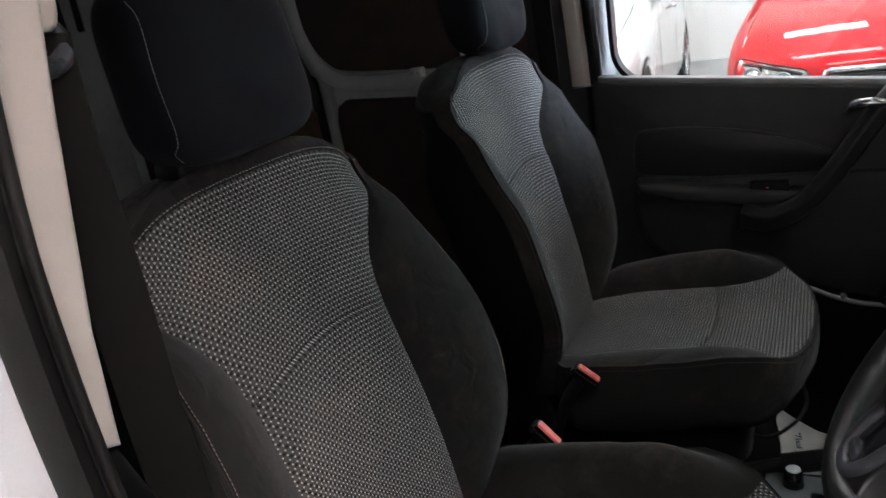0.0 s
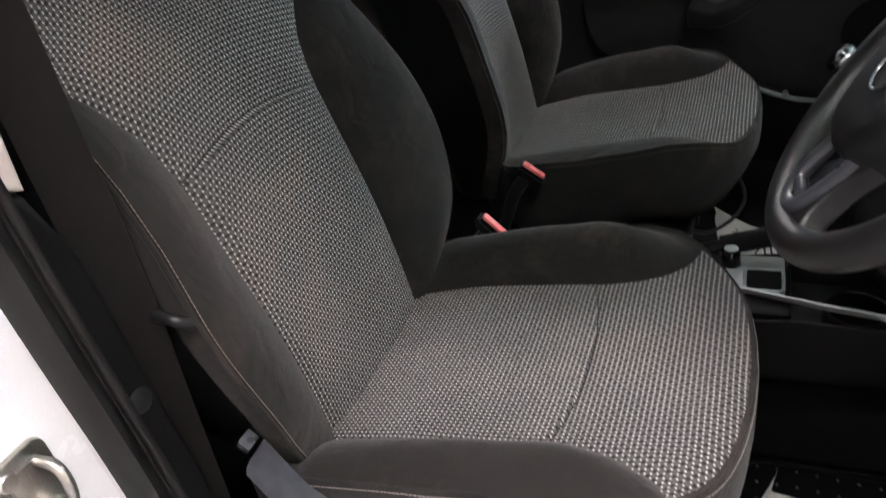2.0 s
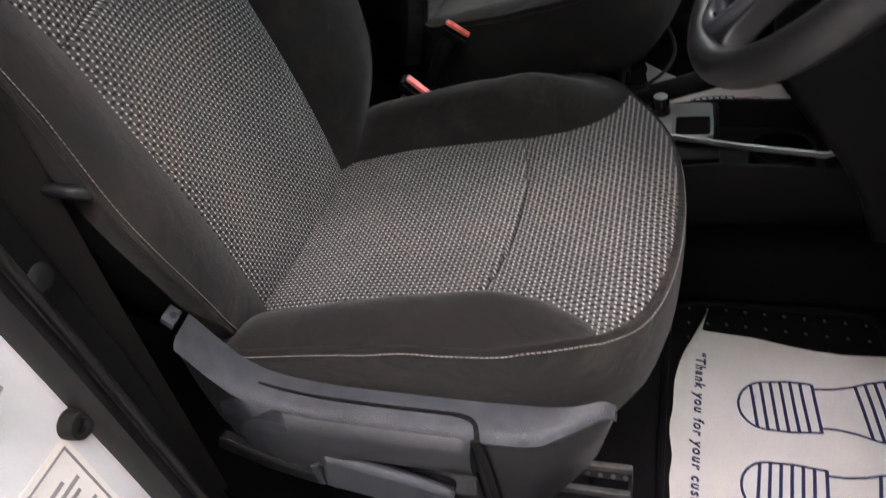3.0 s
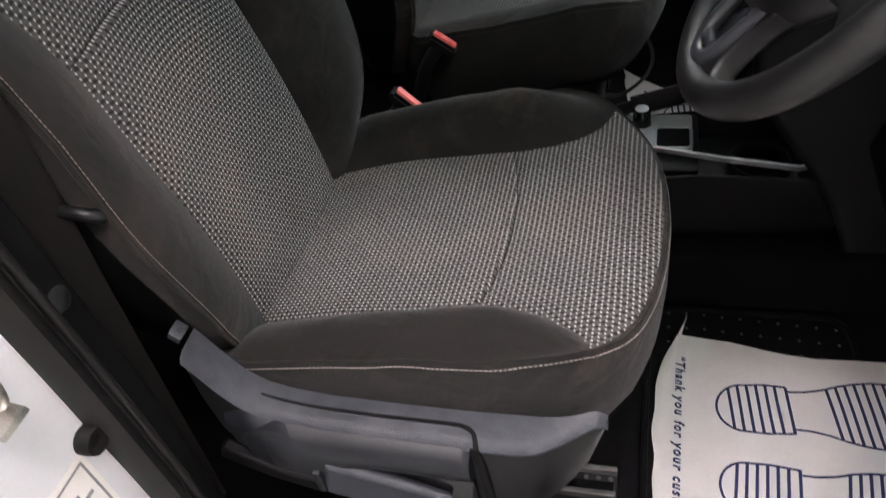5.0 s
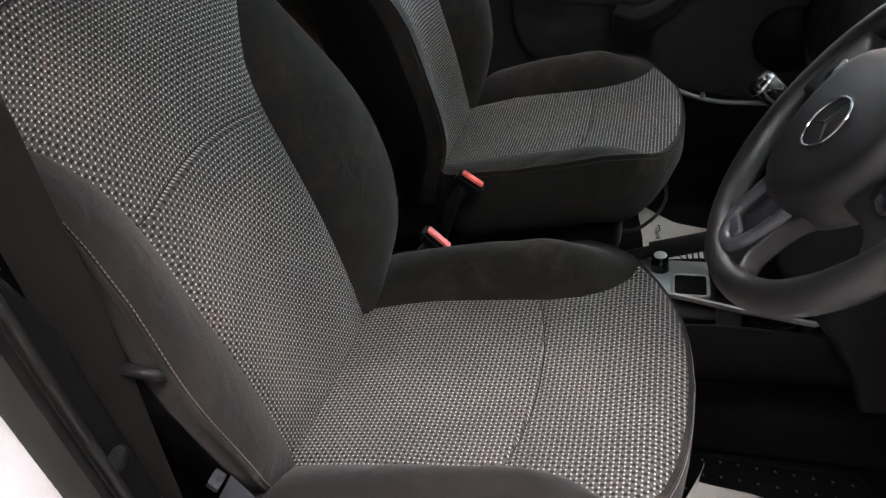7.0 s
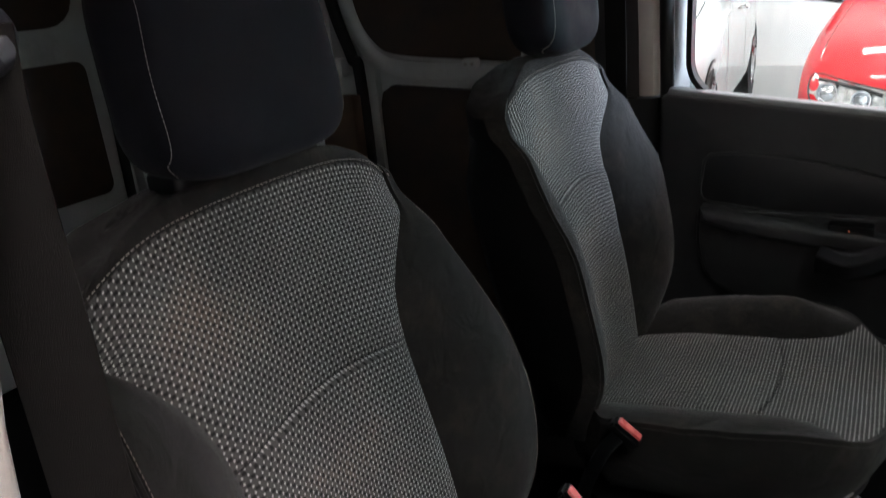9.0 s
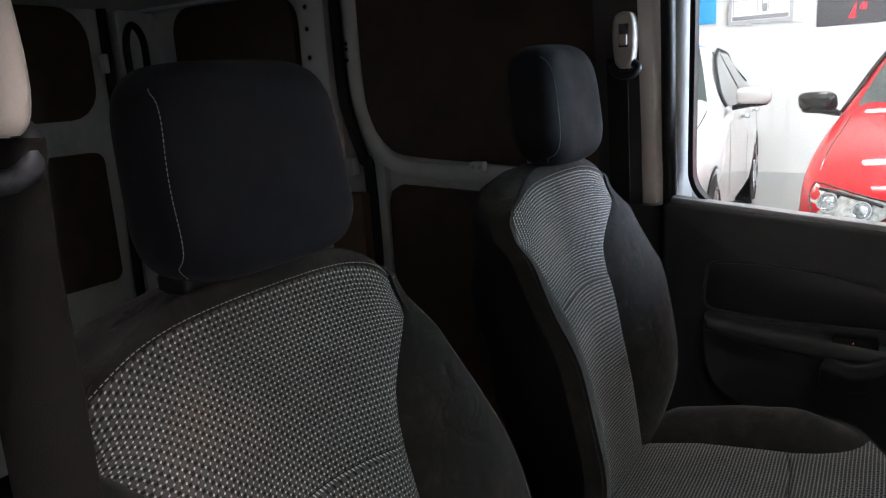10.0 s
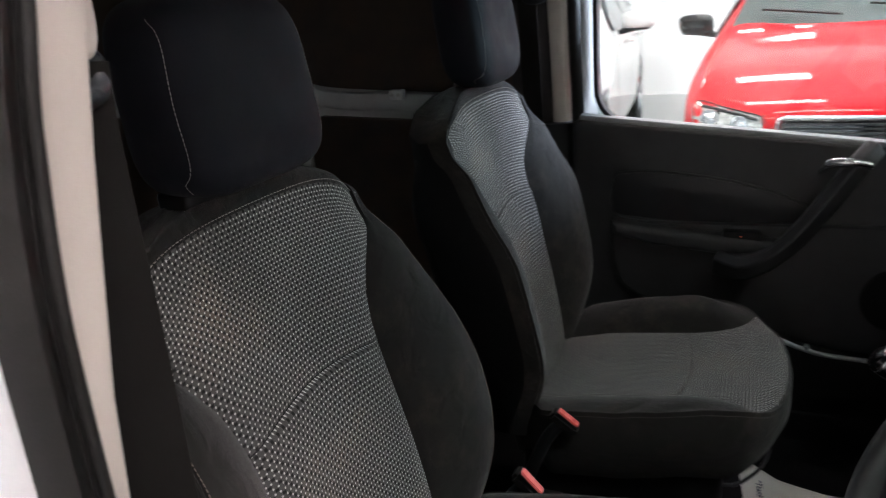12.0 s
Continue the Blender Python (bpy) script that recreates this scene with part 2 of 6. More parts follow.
M_TYRE = mat("tyre_rubber", (0.02, 0.02, 0.02), 0.75, vary=0.2, bump=0.2)
M_ALLOY = mat("alloy_rim", (0.55, 0.56, 0.57), 0.28, metal=0.9, vary=0.08, bump=0)
M_DIFFUSER = mat("ceiling_light_diffuser", (1.0, 0.965, 0.91), 0.6, vary=0, bump=0, emit=42.0)
M_POSTERBLUE = mat("blue_poster", (0.03, 0.32, 0.62), 0.5, vary=0.05, bump=0)
M_ORANGE = mat("orange_poster", (0.85, 0.25, 0.04), 0.5, vary=0.05, bump=0)
M_FRAME = mat("grey_frame", (0.4, 0.4, 0.41), 0.4, vary=0.05, bump=0)
M_BANNER = mat("charcoal_banner", (0.06, 0.06, 0.065), 0.6, vary=0.05, bump=0)
M_BANNERRED = mat("red_banner_print", (0.75, 0.03, 0.05), 0.6, vary=0.05, bump=0)
M_LABEL = mat("label_print", (0.25, 0.25, 0.26), 0.6, vary=0.1, bump=0)
M_AMBER = mat("amber_lamp", (1.0, 0.20, 0.08), 0.4, vary=0, bump=0, emit=0.8)


# ---------- building helpers ----------
def offset_of(ob):
    v = Vector((0, 0, 0))
    while ob:
        v += ob.location
        ob = ob.parent
    return v


def part(name, bm, material, parent=None, label="", smooth=True, bevel=0.0):
    """Links a bmesh, given in world metres, as one mesh object under a thing or a part."""
    if parent:
        bmesh.ops.translate(bm, verts=bm.verts, vec=-offset_of(parent))
    bmesh.ops.recalc_face_normals(bm, faces=bm.faces)
    me = bpy.data.meshes.new(name)
    for f in bm.faces:
        f.smooth = smooth
    bm.to_mesh(me)
    bm.free()
    me.materials.append(material)
    ob = new(name, me)
    ob.parent = parent
    if smooth:
        me.set_sharp_from_angle(angle=radians(42))
    if bevel:
        mod = ob.modifiers.new("edge", "BEVEL")
        mod.width, mod.segments, mod.limit_method, mod.angle_limit = bevel, 2, "ANGLE", radians(40)
    if label:
        tagged(ob, label)
    return ob


def thing(name, at, label, category, group="", kind=""):
    ob = new(name)
    ob.location = at
    ob.empty_display_size = 0.05
    return tagged(ob, label, category, group, kind)


def solid(name, bm, material, label, category, group="", kind="", smooth=True, bevel=0.0):
    ob = part(name, bm, material, None, "", smooth, bevel)
    return tagged(ob, label, category, group, kind)


def box(x0, x1, y0, y1, z0, z1, bm=None, r=0.0, seg=2):
    out = bmesh.new()
    bmesh.ops.create_cube(out, size=1)
    for v in out.verts:
        v.co = Vector(((x0 + x1) / 2 + v.co.x * (x1 - x0), (y0 + y1) / 2 + v.co.y * (y1 - y0), (z0 + z1) / 2 + v.co.z * (z1 - z0)))
    if r:
        bmesh.ops.bevel(out, geom=list(out.edges), offset=r, segments=seg, affect="EDGES", profile=0.5)
    return merge(bm, out)


def merge(bm, other):
    if bm is None:
        return other
    me = bpy.data.meshes.new("tmp")
    other.to_mesh(me)
    other.free()
    bm.from_mesh(me)
    bpy.data.meshes.remove(me)
    return bm


def prism(points, axis, a, b, r=0.0, seg=2, bm=None):
    """A polygon in the plane across an axis, drawn out from a to b along it."""
    def place(p, d):
        return {"x": (d, p[0], p[1]), "y": (p[0], d, p[1]), "z": (p[0], p[1], d)}[axis]
    out = bmesh.new()
    lo = [out.verts.new(place(p, a)) for p in points]
    hi = [out.verts.new(place(p, b)) for p in points]
    n = len(points)
    out.faces.new(lo)
    out.faces.new(hi)
    for i in range(n):
        out.faces.new((lo[i], lo[(i + 1) % n], hi[(i + 1) % n], hi[i]))
    bmesh.ops.recalc_face_normals(out, faces=out.faces)
    if r:
        rim = [e for e in out.edges if (e.verts[0] in lo) == (e.verts[1] in lo)]
        bmesh.ops.bevel(out, geom=rim, offset=r, segments=seg, affect="EDGES", profile=0.5, clamp_overlap=True)
    return merge(bm, out)


def smooth_line(points, n=8, closed=False):
    """Catmull-Rom through the points."""
    p = [Vector(q) for q in points]
    m = len(p)
    out = []
    for i in range(m if closed else m - 1):
        a, b, c, d = (p[(i + k) % m] if closed else p[min(max(i + k, 0), m - 1)] for k in (-1, 0, 1, 2))
        for j in range(n):
            t = j / n
            out.append(0.5 * (2 * b + (c - a) * t + (2 * a - 5 * b + 4 * c - d) * t * t + (3 * b - a - 3 * c + d) * t ** 3))
    if not closed:
        out.append(p[-1])
    return out


def sweep(path, profile, up=(0, 0, 1), closed=False, cap=True, bm=None, scale=None):
    """A profile of (side, up) pairs carried along a path."""
    out = bmesh.new()
    path = [Vector(p) for p in path]
    n = len(path)
    rings = []
    for i, p in enumerate(path):
        a = path[(i - 1) % n] if closed or i else p
        b = path[(i + 1) % n] if closed or i < n - 1 else p
        t = (b - a).normalized()
        u = Vector(up)
        s = t.cross(u)
        if s.length < 1e-5:
            s = t.cross(Vector((1, 0, 0)))
        s.normalize()
        u = s.cross(t)
        k = scale[i] if scale else 1
        rings.append([out.verts.new(p + s * q[0] * k + u * q[1] * k) for q in profile])
    m = len(profile)
    for i in range(n if closed else n - 1):
        r0, r1 = rings[i], rings[(i + 1) % n]
        for j in range(m):
            out.faces.new((r0[j], r0[(j + 1) % m], r1[(j + 1) % m], r1[j]))
    if cap and not closed:
        out.faces.new(rings[0][::-1])
        out.faces.new(rings[-1])
    return merge(bm, out)


def circle(r, n=12, squash=1.0):
    return [(r * math.cos(2 * math.pi * i / n), r * squash * math.sin(2 * math.pi * i / n)) for i in range(n)]


def tube(path, r, n=12, bm=None, scale=None, closed=False, up=(0.13, 0.21, 0.97)):
    return sweep(path, circle(r, n), up=up, bm=bm, scale=scale, closed=closed)


def lathe(profile, centre, axis, n=32, bm=None, arc=None):
    """Profile of (radius, along) pairs turned about an axis through a centre."""
    a = Vector(axis).normalized()
    s = a.orthogonal().normalized()
    t = a.cross(s)
    out = bmesh.new()
    rings = []
    for r, d in profile:
        rings.append([out.verts.new(Vector(centre) + a * d + (s * math.cos(2 * math.pi * k / n) + t * math.sin(2 * math.pi * k / n)) * max(r, 1e-4)) for k in range(n)])
    for i in range(len(rings) - 1):
        for k in range(n):
            out.faces.new((rings[i][k], rings[i][(k + 1) % n], rings[i + 1][(k + 1) % n], rings[i + 1][k]))
    out.faces.new(rings[0][::-1])
    out.faces.new(rings[-1])
    return merge(bm, out)


def loft(rings, caps=True, bm=None, closed_ring=True):
    out = bmesh.new()
    vs = [[out.verts.new(p) for p in r] for r in rings]
    m = len(rings[0])
    for i in range(len(vs) - 1):
        for j in range(m if closed_ring else m - 1):
            out.faces.new((vs[i][j], vs[i][(j + 1) % m], vs[i + 1][(j + 1) % m], vs[i + 1][j]))
    if caps:
        out.faces.new(vs[0][::-1])
        out.faces.new(vs[-1])
    return merge(bm, out)


def stitches(path, dash=0.0048, gap=0.0026, r=0.0007, bm=None):
    """Short thread stitches along a path."""
    path = [Vector(p) for p in path]
    out = bm or bmesh.new()
    lengths = [0.0]
    for a, b in zip(path, path[1:]):
        lengths.append(lengths[-1] + (b - a).length)

    def at(s):
        i = int(np.searchsorted(lengths, s)) - 1
        i = min(max(i, 0), len(path) - 2)
        f = (s - lengths[i]) / max(lengths[i + 1] - lengths[i], 1e-9)
        return path[i].lerp(path[i + 1], f)
    s = 0.0
    while s + dash < lengths[-1]:
        a, b = at(s), at(s + dash)
        t = (b - a).normalized()
        u = t.orthogonal().normalized()
        w = t.cross(u)
        lo = [out.verts.new(a + (u * x + w * y) * r) for x, y in ((1, 0), (0, 1), (-1, 0), (0, -1))]
        hi = [out.verts.new(b + (u * x + w * y) * r) for x, y in ((1, 0), (0, 1), (-1, 0), (0, -1))]
        for k in range(4):
            out.faces.new((lo[k], lo[(k + 1) % 4], hi[(k + 1) % 4], hi[k]))
        out.faces.new(lo[::-1])
        out.faces.new(hi)
        s += dash + gap
    return out


def rounded_rect(x0, x1, z0, z1, r, n=5):
    pts = []
    for cx, cz, a0 in ((x1 - r, z1 - r, 0), (x0 + r, z1 - r, 90), (x0 + r, z0 + r, 180), (x1 - r, z0 + r, 270)):
        for k in range(n + 1):
            a = radians(a0 + 90 * k / n)
            pts.append((cx + r * math.cos(a), cz + r * math.sin(a)))
    return pts


def split_faces(points, faces, classes, uvs=None):
    """Point and face lists into one bmesh a class, each holding only its own points."""
    out = {}
    for f, c in zip(faces, classes):
        bm, seen, lay = out.setdefault(c, (bmesh.new(), {}, []))
        if uvs and not lay:
            lay.append(bm.loops.layers.uv.new("UVMap"))
        vs = []
        for i in f:
            if i not in seen:
                seen[i] = bm.verts.new(points[i])
            vs.append(seen[i])
        face = bm.faces.new(vs)
        if uvs:
            for loop, i in zip(face.loops, f):
                loop[lay[0]].uv = uvs[i]
    return {c: b[0] for c, b in out.items()}

# ---------- seats ----------
def table(rows):
    xs, ys = [r[0] for r in rows], [r[1] for r in rows]
    return lambda v: float(np.interp(v, xs, ys))


def ease(a, b, v):
    t = min(max((v - a) / (b - a), 0), 1)
    return t * t * (3 - 2 * t)


back_half = table([(0.68, 0.165), (0.76, 0.193), (0.80, 0.208), (0.84, 0.227), (0.88, 0.241), (0.92, 0.250), (0.96, 0.257), (1.0, 0.261), (1.05, 0.258), (1.10, 0.249), (1.15, 0.240), (1.20, 0.233), (1.25, 0.230), (1.28, 0.229), (1.322, 0.221)])
back_insert = table([(0.68, 0.130), (0.76, 0.134), (0.85, 0.135), (0.95, 0.1365), (1.05, 0.1375), (1.10, 0.139), (1.13, 0.143), (1.16, 0.152), (1.19, 0.170), (1.22, 0.192), (1.25, 0.208), (1.28, 0.213), (1.322, 0.207)])
back_face = table([(0.68, 0.300), (0.76, 0.291), (0.80, 0.286), (0.85, 0.279), (0.90, 0.271), (0.95, 0.261), (1.0, 0.249), (1.05, 0.235), (1.10, 0.221), (1.16, 0.205), (1.25, 0.186), (1.335, 0.163), (1.40, 0.14)])
back_edge = table([(0.68, 0.270), (0.74, 0.288), (0.78, 0.302), (0.82, 0.315), (0.86, 0.326), (0.90, 0.329), (0.94, 0.327), (0.98, 0.320), (1.02, 0.311), (1.06, 0.299), (1.10, 0.283), (1.15, 0.256), (1.20, 0.224), (1.25, 0.196), (1.29, 0.178), (1.335, 0.162)])
SEAM = 1.103


def drop(y, z):
    """Fall of the rounded shoulders towards the sides."""
    return 0.046 * ease(1.20, 1.322, z) * (min(abs(y), 0.215) / 0.213) ** 4.5


def seam_fold(d):
    """Rise of the cloth at a distance d behind a seam: a full roll before it, a narrow crease, a slack start after it."""
    roll = 0.0038 * math.exp(-((d - 0.004) / 0.028) ** 2) if d > 0 else -0.0015 * math.exp(-(d / 0.016) ** 2)
    return roll - 0.0022 * math.exp(-(d / 0.0030) ** 2)


def backrest_grid():
    zs = list(np.linspace(0.70, SEAM - 0.036, 14)) + [SEAM - d for d in (0.028, 0.021, 0.015, 0.010, 0.006, 0.003, 0.0)] + [SEAM + d for d in (0.003, 0.007, 0.014)] + list(np.linspace(SEAM + 0.024, 1.322, 18))
    seam = 20
    nb, ni = 8, 16
    pts, uvs, width = [], [], 0
    rows = []
    arc = 0.0
    for r, z in enumerate(zs):
        W, I, X, B = back_half(z), back_insert(z), back_face(z), back_edge(z) - back_face(z)
        I = min(I, W - 0.012)
        ring = []
        ys = [-W + (W - I) * k / nb for k in range(nb)] + [-I + 2 * I * k / ni for k in range(ni + 1)] + [I + (W - I) * k / nb for k in range(1, nb + 1)]
        arch = 0.017 * ease(0.95, SEAM, z) * (1 - ease(1.18, 1.32, z))
        for c, y in enumerate(ys):
            s = max(0.0, (abs(y) - I) / (W - I))
            x = X + B * (0.5 * s + 0.5 * math.sin(0.5 * math.pi * min(s / 0.9, 1))) + 0.010 * math.sin(math.pi * s) * ease(1.25, 1.1, z) - 0.010 * ease(1.0, 0.0, abs(y) / I) * ease(0.72, 0.9, z)
            if c in (nb, nb + ni):
                x -= 0.005
            if nb <= c <= nb + ni:
                d = z - SEAM
                x += (seam_fold(-d) + 0.008 * math.exp(-((d + 0.055) / 0.05) ** 2)) * (1 - min(abs(y) / I, 1) ** 6)
            ring.append((x, y, z + arch * max(0.0, 1 - (y / I) ** 2) - drop(y, z)))
        depth = 0.115 - 0.03 * ease(1.1, 1.33, z)
        xe = ring[-1][0]
        xb = X - depth
        side = [(xe - 0.008, W + 0.003), (xe - 0.035, W + 0.004), (0.5 * (xe + xb), W + 0.003), (xb + 0.03, W), (xb + 0.006, W - 0.02), (xb - 0.002, W - 0.06), (xb - 0.006, W * 0.4)]
        ring += [(x, y, z - drop(y, z)) for x, y in side] + [(x, -y, z - drop(y, z)) for x, y in side[::-1]]
        rows.append(ring)
        width = len(ring)
        if r:
            arc += math.hypot(z - zs[r - 1], X - back_face(zs[r - 1]))
        pts += ring
        uvs += [(p[1], arc) for p in ring]
    faces, cls = [], []
    for r in range(len(rows) - 1):
        for c in range(width):
            d = (c + 1) % width
            faces.append((r * width + c, r * width + d, (r + 1) * width + d, (r + 1) * width + c))
            inside = nb <= c < nb + ni
            cls.append(("upper" if r >= seam else "lower") if inside else "rear" if nb * 2 + ni + 2 <= c <= nb * 2 + ni + 12 else "shell")
    # rounded top, closed over the rear
    top = rows[-1]
    cx = sum(p[0] for p in top) / width
    base = (len(rows) - 1) * width
    for k in range(1, 7):
        a = radians(90 * k / 6)
        f = 1 - 0.62 * (1 - math.cos(a))
        for p in top:
            q = (cx + (p[0] - cx) * f, p[1] * (1 - 0.22 * (1 - math.cos(a))), p[2] + 0.022 * math.sin(a) + 0.012 * (1 - math.cos(a)) * (abs(p[1]) / 0.21) ** 2)
            pts.append(q)
            uvs.append((q[1], arc))
        nxt = base + width
        for c in range(width):
            d = (c + 1) % width
            faces.append((base + c, base + d, nxt + d, nxt + c))
            cls.append("shell")
        base = nxt
    faces.append(tuple(base + c for c in range(width)))
    cls.append("shell")
    lines = {"top": [rows[-1][c] for c in range(nb - 3, nb + ni + 4)], "edge_near": [r[0] for r in rows[3:]], "edge_far": [r[nb * 2 + ni] for r in rows[3:]],
             "seam": rows[seam][nb:nb + ni + 1], "ins_near": [r[nb] for r in rows[seam:]], "ins_far": [r[nb + ni] for r in rows[seam:]]}
    return pts, faces, cls, uvs, lines


cush_insert = table([(0, 0.147), (0.3, 0.153), (0.55, 0.153), (0.64, 0.150), (0.72, 0.153), (0.80, 0.161), (0.87, 0.173), (0.93, 0.187), (0.97, 0.200), (1.0, 0.205)])
cush_mid = table([(0, 0.748), (0.08, 0.765), (0.3, 0.786), (0.6, 0.803), (0.8, 0.818), (0.92, 0.825), (0.97, 0.822), (1.0, 0.813)])
cush_edge = table([(0, 0.786), (0.3, 0.796), (0.6, 0.804), (0.8, 0.819), (0.9, 0.831), (1.0, 0.842)])
front_line = table([(0, 0.756), (0.06, 0.753), (0.10, 0.747), (0.135, 0.738), (0.16, 0.727), (0.18, 0.714), (0.197, 0.699), (0.212, 0.681), (0.224, 0.660), (0.233, 0.634), (0.239, 0.605)])
CUSH_W = 0.239


def front_of(y):
    return 0.5 * front_line(abs(y)) + 0.25 * (front_line(abs(y) - 0.006 if abs(y) > 0.006 else 0) + front_line(abs(y) + 0.004))


def cushion_grid(widen=0.0, shorter=0.0, fullness=1.0):
    nb, ni, seam = 8, 16, 22
    ts = list(np.linspace(0, 0.53, 15)) + [0.545, 0.557, 0.567, 0.577, 0.585, 0.591, 0.596, 0.6, 0.605, 0.611, 0.62] + list(0.635 + 0.365 * np.sin(np.linspace(0, math.pi / 2, 14)))
    pts, uvs, rows = [], [], []
    for r, t in enumerate(ts):
        W = CUSH_W - (0.012 if fullness == 1.0 else 0.070) * ease(0.25, 0.0, t)
        I = cush_insert(t) + widen
        ys = [-W + (W - I) * k / nb for k in range(nb)] + [-I + 2 * I * k / ni for k in range(ni + 1)] + [I + (W - I) * k / nb for k in range(1, nb + 1)]
        row = []
        for c, y in enumerate(ys):
            bow = 0.023 * ease(0.35, 0.6, t) * ease(1, 0.75, t) * (1 - (y / W) ** 2)
            x = 0.25 + t * (front_of(y) - shorter - 0.25) + bow
            s = max(0.0, (abs(y) - I) / (W - I))
            crest = 0.052 * math.sin(math.pi * min(s / 1.12, 1)) ** 0.8 if s > 0 else 0
            if y < 0:
                crest *= fullness
            crest *= ease(0.08, 0.17, t) * (0.55 + 0.5 * ease(0.1, 0.6, t)) * (1 - ease(0.68, 1.0, t) * 0.95)
            e = ease(0, 1, s) + (ease(0.155, 0.247, abs(y)) - ease(0, 1, s)) * ease(0.8, 1.0, t)
            z = cush_mid(t) * (1 - e) + cush_edge(t) * e + crest - 0.008 * (1 - min(abs(y) / I, 1) ** 2) * ease(0.95, 0.7, t)
            if c in (nb, nb + ni):
                z -= 0.004 * ease(1.0, 0.9, t)
            if nb <= c <= nb + ni:
                d = (t - 0.6) * 0.5
                z += seam_fold(-d) * (1 - min(abs(y) / I, 1) ** 10)
            row.append((x, y, z))
        rows.append(row)
        pts += row
        uvs += [(p[1], p[0]) for p in row]
    width = len(rows[0])
    faces, cls = [], []
    for r in range(len(rows) - 1):
        for c in range(width - 1):
            faces.append((r * width + c, r * width + c + 1, (r + 1) * width + c + 1, (r + 1) * width + c))
            woven_cell = nb <= c < nb + ni and ts[r] < 0.985
            cls.append(("front" if r >= seam else "rear") if woven_cell else ("bolster" if c < nb + ni // 2 else "bolster_far"))
    rim = [rows[r][0] for r in range(len(rows))] + rows[-1][1:-1] + [rows[r][-1] for r in range(len(rows) - 1, -1, -1)]
    return pts, faces, cls, uvs, rim, rows[seam][nb:nb + ni + 1]


def blob(centre, half, power=(2.6, 3.0, 3.0), n=28, m=18, bend=0.0):
    """A cushion shape: a superellipsoid, its front bowed by bend."""
    out = bmesh.new()

    def pw(v, p):
        return math.copysign(abs(v) ** (2 / p), v)
    rings = []
    for i in range(1, m):
        a = -math.pi / 2 + math.pi * i / m
        ring = []
        for j in range(n):
            b = 2 * math.pi * j / n
            x, y, z = pw(math.cos(a), power[2]) * pw(math.cos(b), power[0]), pw(math.cos(a), power[2]) * pw(math.sin(b), power[1]), pw(math.sin(a), power[2])
            ring.append(out.verts.new((centre[0] + half[0] * x - bend * (1 - y * y) * (x > 0) - 0.12 * half[2] * z, centre[1] + half[1] * y * (1 - 0.05 * z), centre[2] + half[2] * z)))
        rings.append(ring)
    for i in range(len(rings) - 1):
        for j in range(n):
            out.faces.new((rings[i][j], rings[i][(j + 1) % n], rings[i + 1][(j + 1) % n], rings[i + 1][j]))
    out.faces.new(rings[0][::-1])
    out.faces.new(rings[-1])
    return out


